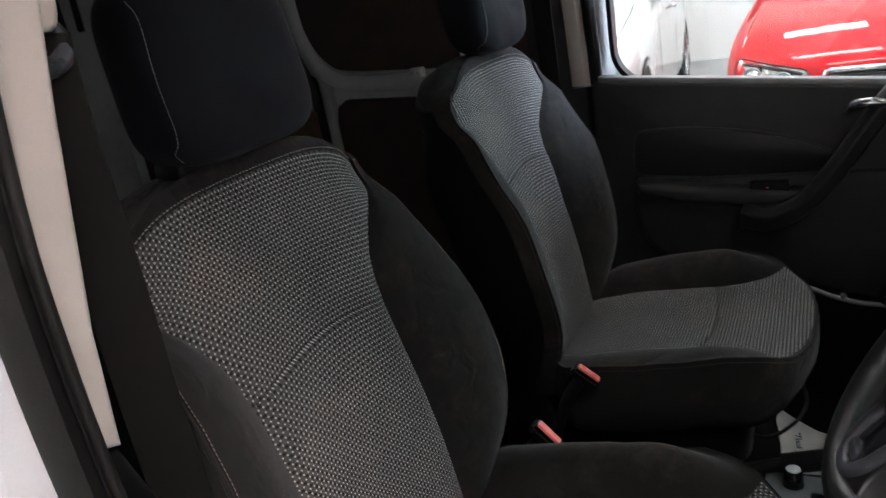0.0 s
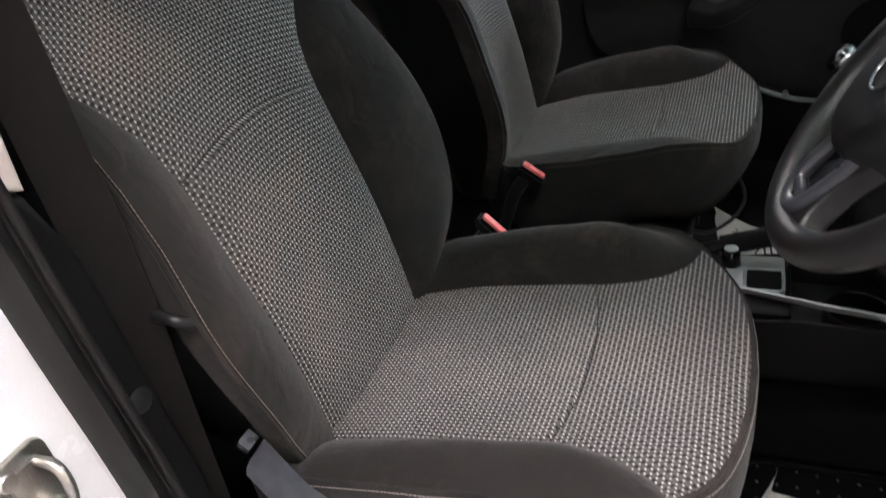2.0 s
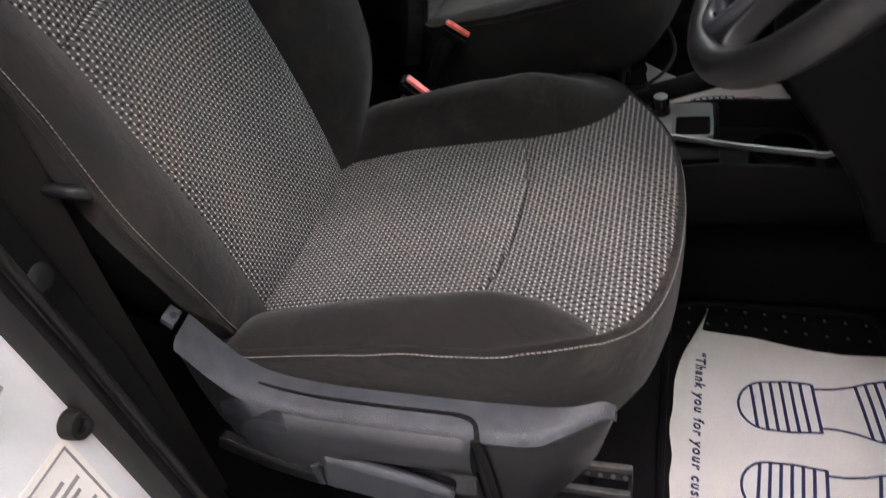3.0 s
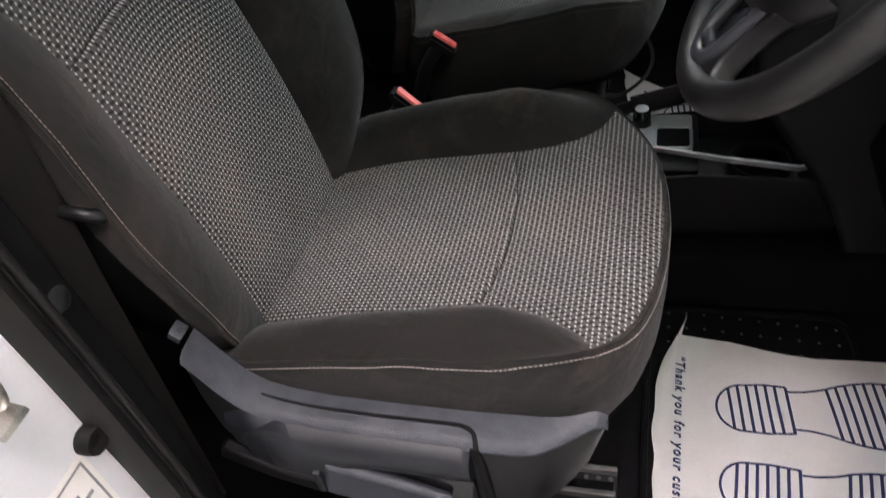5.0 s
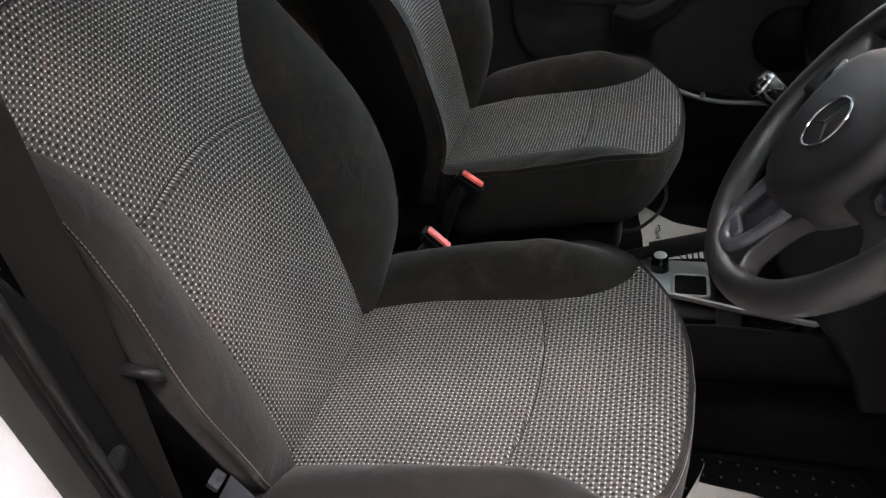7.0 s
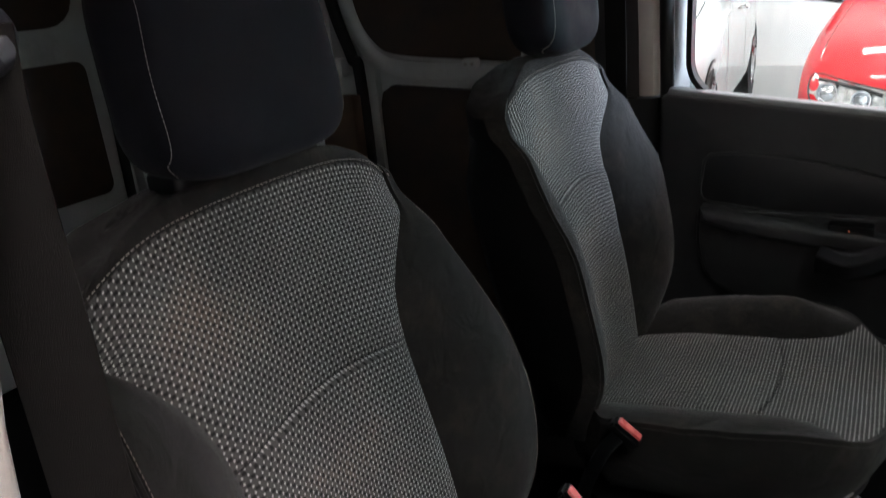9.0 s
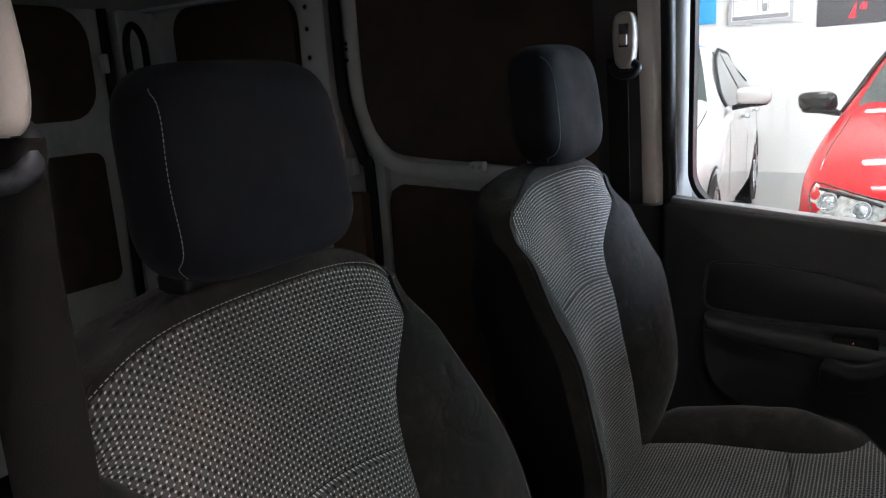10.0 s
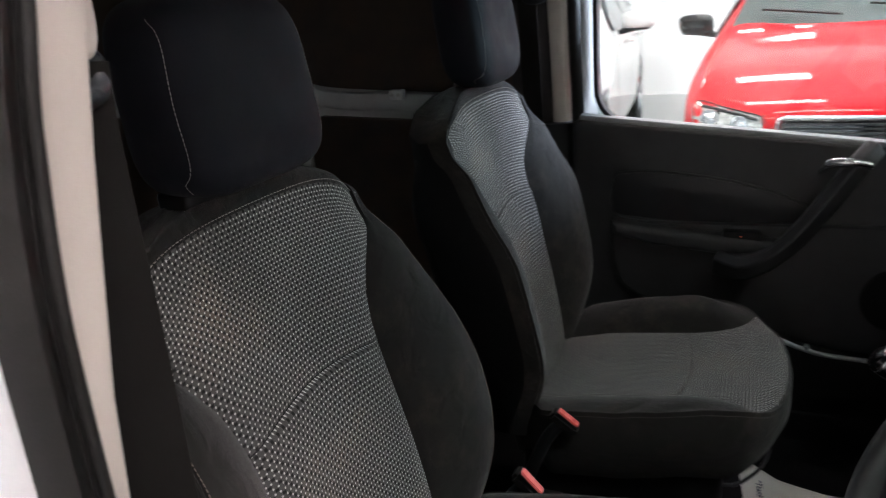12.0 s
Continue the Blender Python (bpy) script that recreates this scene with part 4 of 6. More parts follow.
pbelt = thing("seat_belt", (0.16, 1.03, FLOOR), "black seat belt hanging from a grey beige pillar guide", "seat belt", "belts")
outline = [(p.x, p.y) for p in smooth_line([(0.166, 1.638, 0), (0.186, 1.630, 0), (0.192, 1.600, 0), (0.191, 1.560, 0), (0.184, 1.525, 0), (0.166, 1.515, 0), (0.148, 1.525, 0), (0.141, 1.560, 0), (0.140, 1.600, 0), (0.146, 1.630, 0)], 4, True)]
anchor = part("guide_cover", prism(outline, "y", 0.996, 1.03, 0.008, 3), M_GUIDE, pbelt, "grey beige plastic belt guide cover")
part("guide_slot", box(0.156, 0.178, 0.9935, 0.999, 1.562, 1.612, r=0.002), M_BELTRING, anchor)
part("guide_button", box(0.158, 0.176, 0.989, 0.997, 1.566, 1.590, r=0.003), M_GUIDE, anchor)
part("belt_guide", sweep(smooth_line([(0.140, 1.005, 1.515), (0.160, 1.000, 1.503), (0.186, 1.000, 1.505), (0.196, 1.004, 1.519), (0.175, 1.010, 1.531), (0.145, 1.01, 1.528)], 6, True), circle(0.0095, 10), closed=True, up=(0, 1, 0)), M_SATIN, pbelt)
part("webbing", sweep([(0.150, 1.002, 1.54), (0.150, 1.012, 1.4), (0.150, 1.022, 1.2), (0.150, 1.028, 0.55)], [(-0.0235, -0.001), (0.0235, -0.001), (0.0235, 0.001), (-0.0235, 0.001)], up=(0, 1, 0)), M_STRAP, pbelt)

# ---------- passenger door ----------
door = thing("door_passenger", (0.65, 1.05, FLOOR), "closed black plastic trimmed passenger door with window", "door", kind="structure")


def sill_z(x):
    return 1.217 - 0.108 * (x - 0.25)


panel_line = [(0.245, 0.50), (0.245, 1.205), (0.262, 1.216)] + [(x, sill_z(x)) for x in np.linspace(0.35, 1.25, 8)] + [(1.25, 0.50)]
part("door_card", prism(panel_line, "y", 1.030, 1.085, 0.012, 3), M_DOORCARD, door, "black grained plastic door card")
part("sill_ledge", sweep([(x, 1.062, sill_z(x) + 0.002) for x in np.linspace(0.262, 1.24, 10)], [(-0.030, -0.02), (-0.038, -0.009), (-0.036, -0.001), (-0.026, 0.005), (0.0, 0.0075), (0.02, 0.007), (0.026, 0.0), (0.026, -0.02)]), M_LEDGE, door, "window ledge, paler grey for the daylight on its top")
lower_line = smooth_line([(0.349, 0.965, 0), (0.345, 0.93, 0), (0.346, 0.88, 0), (0.356, 0.835, 0), (0.378, 0.792, 0), (0.452, 0.752, 0), (0.58, 0.71, 0)], 5)
part("card_lower", prism([(p.x, p.y) for p in lower_line] + [(0.9, 0.66), (1.2, 0.66), (1.2, 0.97)], "y", 1.006, 1.04, 0.010, 3), M_DOORCARD, door)
part("card_groove", tube([(p.x - 0.006, 1.029, p.y - 0.004) for p in lower_line], 0.0045, 8), M_DOORCARD, door)
pocket = [(p.x, p.y) for p in smooth_line([(0.345, 0.985, 0), (0.346, 1.05, 0), (0.352, 1.074, 0), (0.375, 1.085, 0), (0.47, 1.086, 0), (0.60, 1.070, 0), (0.70, 1.045, 0), (0.775, 1.012, 0), (0.79, 0.99, 0), (0.75, 0.968, 0), (0.55, 0.962, 0), (0.40, 0.970, 0)], 5, True)]
part("card_insert", prism(pocket, "y", 1.024, 1.036, 0.004), M_SATIN, door, "black recessed door insert")
part("insert_bead", tube([(x, 1.026, z) for x, z in pocket], 0.0038, 8, closed=True), M_DOORCARD, door)
arm = [(0.350, 0.972), (0.40, 0.966), (0.5, 0.956), (0.66, 0.944), (0.735, 0.936), (0.735, 0.905), (0.6, 0.900), (0.45, 0.915), (0.352, 0.94)]
part("armrest", prism(arm, "y", 0.972, 1.036, 0.016, 4), M_DOORCARD, door, "black plastic armrest")
sw = part("window_switch", prism(rounded_rect(0.605, 0.690, 0.930, 0.957, 0.006), "y", 0.978, 1.03, 0.003), M_PLASTIC, door)
part("switch_lamp", box(0.6435, 0.6455, 0.976, 0.979, 0.9462, 0.9478), M_AMBER, sw, "small amber switch light")
grab = smooth_line([(0.60, 0.990, 0.880), (0.655, 0.962, 0.878), (0.715, 0.948, 0.912), (0.772, 0.945, 0.975), (0.825, 0.948, 1.055), (0.870, 0.96, 1.120), (0.90, 0.99, 1.15)], 6)
part("pull_handle", sweep(grab, [(-0.02, -0.016), (0.008, -0.022), (0.024, -0.010), (0.024, 0.010), (0.008, 0.022), (-0.02, 0.016)], up=(0, 1, 0), scale=[1.5 - 0.5 * min(1, i / 12) for i in range(len(grab))]), M_SATIN, door, "black pull handle", bevel=0.004)
part("door_release", tube(smooth_line([(0.80, 0.985, 1.105), (0.815, 0.955, 1.125), (0.85, 0.945, 1.130), (0.89, 0.95, 1.122)], 6), 0.010, 12), M_CHROME, door, "bright metal inner door release")
part("speaker", lathe([(0.0, 0.006), (0.07, 0.006), (0.078, 0.0), (0.08, -0.01)], (0.98, 1.005, 0.80), (0, -1, 0), 32), M_PLASTIC, door)
bm = prism([(0.243, 1.20), (0.243, 1.80), (0.293, 1.80), (0.293, 1.30), (0.297, 1.258), (0.310, 1.231), (0.332, 1.210), (0.332, 1.19)], "y", 1.078, 1.128, 0.006, 3)
for v in bm.verts:
    if v.co.y < 1.1:
        v.co.y += 0.85 * min(v.co.x - 0.243, 0.05)
# frame takes the darker cargo paint, dimming by colour the daylight on it
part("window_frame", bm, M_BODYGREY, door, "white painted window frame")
run = smooth_line([(0.297, 1.09, 1.80), (0.297, 1.09, 1.50), (0.297, 1.09, 1.30), (0.301, 1.09, 1.258), (0.314, 1.09, 1.231), (0.338, 1.09, 1.205)], 6)
part("glass_channel", sweep(run, [(-0.006, -0.02), (0.005, -0.02), (0.005, 0.02), (-0.006, 0.02)], up=(0, 1, 0)), M_RUBBER, door, "black rubber glass channel")
pane = part("pane", prism([(0.295, 1.18), (1.25, 1.08), (1.25, 1.80), (0.295, 1.80)], "y", 1.098, 1.102), M_GLASS, door, "lightly tinted window glass")
pane.visible_shadow = False
part("outer_skin", prism([(0.245, 0.42), (0.245, 1.18), (1.30, 1.07), (1.30, 0.42)], "y", 1.10, 1.15), M_WHITE, door)
solid("wall_roof_rail", box(-1.60, 1.0, 1.02, 1.13, 1.79, 1.86), M_WHITE, "white roof rail over the door", "rail", kind="structure")
solid("wall_pillar_front", prism([(1.22, 0.42), (1.22, 1.12), (0.86, 1.82), (0.92, 1.84), (1.32, 1.16), (1.32, 0.42)], "y", 1.03, 1.13), M_PLASTIC, "black trimmed windscreen pillar", "pillar", kind="structure")
solid("wall_bulkhead", box(1.42, 1.48, -0.60, 1.13, 0.42, 1.05), M_CARPET, "black footwell bulkhead", "wall", kind="structure")
solid("window_windscreen", prism([(1.46, 1.02), (1.466, 1.02), (0.826, 1.82), (0.82, 1.82)], "y", -0.50, 1.10), M_SCREEN, "green tinted windscreen glass", "window", kind="structure")

# ---------- cargo bay ----------
bay = thing("wall_passenger_side", (-0.7, 1.10, FLOOR), "white painted cargo wall with dark plywood panels", "wall", kind="structure")
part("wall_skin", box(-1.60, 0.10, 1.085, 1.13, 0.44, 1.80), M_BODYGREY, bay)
upper = [(0.10, 1.80), (0.10, 1.275)] + [(p.x, p.y) for p in smooth_line([(-0.2, 1.295, 0), (-0.46, 1.315, 0), (-0.535, 1.345, 0), (-0.585, 1.42, 0), (-0.602, 1.53, 0), (-0.605, 1.80, 0)], 6)]
part("upper_plywood", prism(upper, "y", 1.060, 1.086), M_PLY, bay, "dark brown plywood panel", bevel=0.002)
part("lower_plywood", prism([(0.10, 0.50), (0.10, 1.20), (-0.50, 1.232), (-0.53, 1.215), (-0.54, 1.18), (-0.54, 0.50)], "y", 1.060, 1.086), M_PLY, bay, "dark brown plywood panel", bevel=0.002)
rib = smooth_line([(0.10, 1.065, 1.246), (-0.2, 1.065, 1.265), (-0.45, 1.065, 1.277), (-0.545, 1.065, 1.315), (-0.60, 1.065, 1.40), (-0.625, 1.065, 1.52), (-0.63, 1.065, 1.80)], 8)
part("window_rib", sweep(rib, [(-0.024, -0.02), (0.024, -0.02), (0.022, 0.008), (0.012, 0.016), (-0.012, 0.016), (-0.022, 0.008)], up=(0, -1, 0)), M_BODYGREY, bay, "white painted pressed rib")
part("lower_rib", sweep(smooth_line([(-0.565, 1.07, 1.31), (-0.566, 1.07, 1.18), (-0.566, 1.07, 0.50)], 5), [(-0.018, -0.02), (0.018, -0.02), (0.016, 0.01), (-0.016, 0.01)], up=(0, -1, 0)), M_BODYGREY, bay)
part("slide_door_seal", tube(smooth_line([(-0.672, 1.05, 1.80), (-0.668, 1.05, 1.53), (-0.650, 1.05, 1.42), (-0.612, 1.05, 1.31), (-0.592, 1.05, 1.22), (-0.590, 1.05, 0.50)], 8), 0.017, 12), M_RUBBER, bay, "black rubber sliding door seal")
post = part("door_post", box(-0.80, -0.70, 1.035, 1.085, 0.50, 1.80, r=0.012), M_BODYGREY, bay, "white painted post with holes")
for zz in (1.52, 1.60, 1.68, 1.74):
    part("post_hole", lathe([(0.0, 0.001), (0.007, 0.001), (0.008, -0.002)], (-0.765, 1.035, zz), (0, -1, 0), 16), M_GLOSS, post)
for zz in (1.585, 1.615, 1.63):
    part("rib_slot", box(-0.652, -0.636, 1.044, 1.052, zz - 0.004, zz + 0.004), M_GLOSS, bay)
part("rear_upper_plywood", prism(rounded_rect(-1.36, -0.84, 1.42, 1.79, 0.08), "y", 1.060, 1.086), M_PLY, bay, "dark brown plywood panel")
part("rear_lower_plywood", prism(rounded_rect(-1.40, -0.82, 0.55, 1.24, 0.04), "y", 1.060, 1.086), M_PLY, bay, "dark brown plywood panel")
part("latch_box", box(-0.70, -0.635, 1.025, 1.06, 1.262, 1.312, r=0.004), M_BODYGREY, bay, "small white latch box")
bracket = part("rib_bracket", box(-0.255, -0.215, 1.030, 1.056, 1.277, 1.303, r=0.003), M_BODYGREY, bay, "small pale bracket")
for k in (-1, 1):
    part("bracket_screw", lathe([(0.0, 0.002), (0.004, 0.002), (0.005, 0)], (-0.235 + 0.009 * k, 1.030, 1.290), (0, -1, 0), 12), M_STEEL, bracket)
timber = solid("timber_block", box(-0.705, -0.585, 0.99, 1.03, FLOOR, 1.215, r=0.003), mat("brown_timber", (0.10, 0.055, 0.03), 0.7, vary=0.3, scale=20), "brown timber batten standing by the post", "batten")
rear = thing("wall_rear_doors", (-1.5, 0.3, FLOOR), "closed rear doors with dark plywood panels", "door", kind="structure")
part("door_skin", box(-1.60, -1.52, -0.60, 1.13, 0.44, 1.84), M_BODYGREY, rear)
part("lower_plywood", prism(rounded_rect(0.28, 0.835, 0.93, 1.355, 0.035), "x", -1.53, -1.50), M_PLY, rear, "dark brown plywood panel")
part("upper_plywood", prism(rounded_rect(0.28, 0.845, 1.46, 1.80, 0.10), "x", -1.53, -1.50), M_PLY, rear, "dark brown plywood panel")
part("lower_plywood", prism(rounded_rect(-0.40, 0.20, 0.93, 1.355, 0.035), "x", -1.53, -1.50), M_PLY, rear, "dark brown plywood panel")
part("upper_plywood", prism(rounded_rect(-0.40, 0.20, 1.46, 1.80, 0.10), "x", -1.53, -1.50), M_PLY, rear, "dark brown plywood panel")
part("rear_seal", tube([(-1.50, 0.905, 1.80), (-1.50, 0.90, 1.3), (-1.50, 0.88, 0.5)], 0.016, 10), M_RUBBER, rear, "black rubber door seal")
part("corner_post", box(-1.53, -1.47, 0.93, 1.09, 0.44, 1.80, r=0.02), M_BODYGREY, rear)
part("lamp_recess", sweep(smooth_line([(-1.465, 0.955, 1.56), (-1.465, 0.955, 1.70), (-1.465, 0.985, 1.75), (-1.465, 1.02, 1.70), (-1.465, 1.02, 1.56)], 6), circle(0.012, 8), up=(1, 0, 0)), M_RUBBER, rear)
part("rear_hinge", box(-1.50, -1.47, 0.868, 0.886, 1.60, 1.66, r=0.004), M_BODYGREY, rear)

# ---------- cockpit ----------
mat_ob = thing("rubber_floor_mat", (0.95, -0.15, FLOOR), "black rubber floor mat with raised studs", "floor mat")
mat_line = smooth_line([(1.30, -0.43), (0.79, -0.43), (0.745, -0.41), (0.74, -0.36), (0.74, 0.03), (0.752, 0.066), (0.79, 0.078), (0.90, 0.074), (0.99, 0.073), (1.022, 0.062), (1.034, 0.03), (1.035, -0.06), (1.05, -0.09), (1.30, -0.09)], 4)
part("mat_sheet", prism([(p[0], p[1]) for p in mat_line], "z", FLOOR, FLOOR + 0.007), M_MAT, mat_ob)
part("mat_rim", tube([(p[0], p[1], FLOOR + 0.008) for p in mat_line], 0.005, 8), M_MAT, mat_ob)
bm = bmesh.new()
for i in range(10):
    for j in range(17):
        x, y = 0.770 + 0.0272 * i, 0.066 - 0.030 * j - 0.08 * max(0.0, 0.0272 * i - 0.05)
        lathe([(0.0008, 0.002), (0.0020, 0.0012), (0.0028, -0.001)], (x, y, FLOOR + 0.007), (0, 0, 1), 8, bm)
tagged(part("stud", bm, M_STUD, mat_ob, "small worn rubber studs"), kind="stuff")


def lift(x, y, seed):
    return 0.004 * noise.noise(Vector((x * 5, y * 5, seed))) + 0.002 * noise.noise(Vector((x * 17, y * 17, seed)))


def sheet(x0, x1, y0, y1, z, seed, curl=None, nx=44, ny=44):
    out = bmesh.new()
    vs = []
    for i in range(nx + 1):
        row = []
        for j in range(ny + 1):
            x, y = x0 + (x1 - x0) * i / nx, y0 + (y1 - y0) * j / ny
            c = curl(x, y) if curl else 0
            row.append(out.verts.new((x + 0.006 * noise.noise(Vector((y * 9, seed, 0))) * (1 - i / nx), y, z + lift(x, y, seed) + c)))
        vs.append(row)
    for i in range(nx):
        for j in range(ny):
            out.faces.new((vs[i][j], vs[i + 1][j], vs[i + 1][j + 1], vs[i][j + 1]))
    bmesh.ops.solidify(out, geom=list(out.faces), thickness=0.0006)
    return out


def sole_half(u):
    """Half width of a shoe sole along its length, heel at 0."""
    if u < 0.13:
        return 0.039 * math.sqrt(max(0.0, 1 - ((0.13 - u) / 0.13) ** 2))
    if u > 0.80:
        return 0.052 * math.sqrt(max(0.0, 1 - ((u - 0.80) / 0.20) ** 2))
    return float(np.interp(u, [0.13, 0.22, 0.33, 0.3301, 0.42, 0.50, 0.57, 0.64, 0.72, 0.80], [0.039, 0.041, 0.0395, 0.032, 0.0335, 0.038, 0.045, 0.050, 0.053, 0.052]))


def ribbon(bm, path, w, height):
    out = []
    for i, p in enumerate(path):
        a, b = path[max(i - 1, 0)], path[min(i + 1, len(path) - 1)]
        t = Vector((b[0] - a[0], b[1] - a[1], 0)).normalized()
        s = Vector((-t.y, t.x, 0)) * w / 2
        q = Vector((p[0], p[1], 0))
        out.append([bm.verts.new((v.x, v.y, height(v.x, v.y))) for v in (q + s, q - s)])
    for r0, r1 in zip(out, out[1:]):
        bm.faces.new((r0[0], r0[1], r1[1], r1[0]))


def shoe_print(x0, yc, length, height, lean=0.0, flip=1):
    bm = bmesh.new()

    def at(u, v):
        return (x0 + length * u, yc + flip * v + lean * length * u)
    for sgn in (1, -1):
        step = 0.33 if sgn > 0 else 0.348
        for a, b, n in ((0.0, step, 40), (step + 0.002, 1.0, 60)):
            us = [a + (b - a) * math.sin(0.5 * math.pi * k / n) ** 2 for k in range(n + 1)]
            ribbon(bm, [at(u, sgn * sole_half(min(u, 0.33) if b == step else u)) for u in us], 0.0034, height)
    heel = [0.058 + 0.044 * k for k in range(6)]
    for u, slant in [(u, 0.022) for u in heel] + [(0.33, 0.018)] + [(0.515 + 0.043 * k, 0.038) for k in range(10)]:
        path = []
        for k in range(7):
            w = 1 - 2 * k / 6
            path.append(at(u + slant * k / 6, min(sole_half(u + slant * k / 6), 0.041 if u < 0.34 else 1.0) * w))
        ribbon(bm, [at(u, 0.0395), at(u + slant, -0.0405)] if u == 0.33 else path, 0.0042, height)
    return bm


def text_mesh(body, size, at, direction, up, height, length=0.0):
    cu = bpy.data.curves.new("lettering", "FONT")
    cu.body, cu.size, cu.shear = body, size, 0.25
    cu.offset, cu.space_character = 0.0007, 1.3
    tmp = new("lettering", cu)
    bpy.context.view_layer.update()
    me = bpy.data.meshes.new_from_object(tmp.evaluated_get(bpy.context.evaluated_depsgraph_get()))
    bpy.data.objects.remove(tmp)
    bpy.data.curves.remove(cu)
    bm = bmesh.new()
    bm.from_mesh(me)
    bpy.data.meshes.remove(me)
    d, u = Vector(direction), Vector(up)
    stretch = length / max(v.co.x for v in bm.verts) if length else 1.0
    for v in bm.verts:
        q = Vector(at) + d * v.co.x * stretch + u * v.co.y
        v.co = (q.x, q.y, height(q.x, q.y))
    return bm


PZ = FLOOR + 0.017


def paper_side(x):
    """Where the long edge of the driver's paper mat runs."""
    return float(np.interp(x, [0.73, 0.79, 0.825, 0.86, 0.90, 0.94, 0.975, 1.03, 1.2], [0.022, 0.013, 0.009, 0.006, -0.003, -0.012, -0.017, -0.0145, -0.02]))


def paper_fold(y):
    """Line along which the paper's short edge turns up towards its corner."""
    return float(np.interp(y, [-0.20, -0.12, -0.05, -0.01, 0.013], [0.748, 0.757, 0.767, 0.779, 0.789]))


def on_paper(x, y):
    return PZ + lift(x, y, 3.0) + 0.0016


bm = sheet(0.750, 1.24, 0.0, 1.0, PZ, 3.0, None, 90, 60)
for v in bm.verts:
    x = v.co.x
    y = -0.45 + v.co.y * (paper_side(x) + 0.45)
    z = PZ + lift(x, y, 3.0) + v.co.z - PZ - lift(x, v.co.y, 3.0)
    up = paper_fold(y) - x
    if up > 0:
        z += up * (0.55 + 0.5 * ease(-0.10, 0.0, y))
        x = paper_fold(y) - up * (0.8 - 0.95 * ease(-0.10, 0.0, y))
    v.co = (x, y, z)
paper = solid("paper_floor_mat", bm, M_PAPER, "white paper mat with blue shoe prints on the rubber mat", "paper mat", "paper mats")
part("shoe_print", shoe_print(0.836, -0.1150, 0.285, on_paper, 0.03, 1), M_BLUE, paper, "blue printed shoe sole", smooth=False)
part("shoe_print", shoe_print(0.836, -0.240, 0.285, on_paper, -0.06, -1), M_BLUE, paper, "blue printed shoe sole", smooth=False)
part("lettering", text_mesh("\u201cThank you for your custom\u201d", 0.0185, (0.7815, -0.029, 0), (-0.02, -1, 0), (1, 0, 0), on_paper, 0.285), M_BLUE, paper, "blue printed words of thanks", smooth=False)


def flat2(x, y):
    return FLOOR + 0.010 + lift(x, y, 8.0) + 0.0016


def far_edge(x):
    return float(np.interp(x, [0.655, 0.70, 0.74, 0.79, 0.84, 1.0, 1.15], [0.862, 0.805, 0.768, 0.748, 0.738, 0.73, 0.73]))


bm = sheet(0.658, 1.15, 0.0, 1.0, FLOOR + 0.010, 8.0)
for v in bm.verts:
    v.co.y = 0.36 + v.co.y * (far_edge(v.co.x) - 0.36)
    v.co.x += 0.12 * (0.86 - v.co.y) * ease(0.9, 0.66, v.co.x)
paper2 = solid("paper_floor_mat", bm, M_PAPER, "white paper mat with blue print in the passenger footwell", "paper mat", "paper mats")
part("lettering", text_mesh("\u201cThank you for your custom\u201d", 0.016, (0.704, 0.752, 0), (0.08, -1, 0), (1, 0.08, 0), flat2, 0.27), M_BLUE, paper2, "blue printed words of thanks", smooth=False)
part("shoe_print", shoe_print(0.755, 0.645, 0.285, flat2), M_BLUE, paper2, "blue printed shoe sole", smooth=False)
part("shoe_print", shoe_print(0.755, 0.515, 0.285, flat2, 0.0, -1), M_BLUE, paper2, "blue printed shoe sole", smooth=False)
cable = solid("seat_cable", tube(smooth_line([(0.56, 0.48, 0.62), (0.60, 0.54, 0.58), (0.640, 0.612, 0.525), (0.670, 0.660, 0.500), (0.715, 0.738, 0.500), (0.725, 0.79, 0.53), (0.68, 0.82, 0.62)], 6), 0.004, 8), M_SATIN, "thin black cable looped under the seat", "cable")

console = thing("centre_console", (0.8, CY, FLOOR), "black plastic centre console with silver edged tray", "console")
part("console_side", prism([(0.62, FLOOR), (0.62, 0.60), (0.66, 0.648), (0.80, 0.660), (0.806, 0.618), (0.955, 0.612), (0.965, 0.650), (1.10, 0.70), (1.30, 0.80), (1.35, FLOOR)], "y", 0.150, 0.320, 0.004, 2), M_PLASTIC, console, "black plastic console body")
for ya, yb in ((0.144, 0.1505), (0.3195, 0.326)):
    part("tray_wall", prism([(0.63, FLOOR), (0.63, 0.60), (0.67, 0.655), (0.80, 0.668), (0.965, 0.662), (1.0, 0.655), (1.0, FLOOR)], "y", ya, yb, 0.002), M_PLASTIC, console)
part("lower_step", prism([(0.70, FLOOR), (0.72, 0.555), (1.0, 0.565), (1.25, 0.62), (1.32, FLOOR)], "y", 0.085, 0.15, 0.018, 3), M_CARPET, console)
deck = part("deck", prism(rounded_rect(0.665, 0.804, 0.158, 0.315, 0.008), "z", 0.645, 0.668, 0.003), M_PLASTIC, console)
part("edge_strip", sweep([(0.69, 0.214, 0.676), (0.74, 0.204, 0.676), (0.837, 0.181, 0.673), (0.914, 0.166, 0.672), (0.942, 0.160, 0.672), (0.953, 0.166, 0.672), (0.957, 0.180, 0.672), (0.956, 0.206, 0.672)], [(-0.0025, -0.004), (0.0025, -0.004), (0.0025, 0.004), (-0.0025, 0.004)]), M_SILVER, console, "silver edge strip")
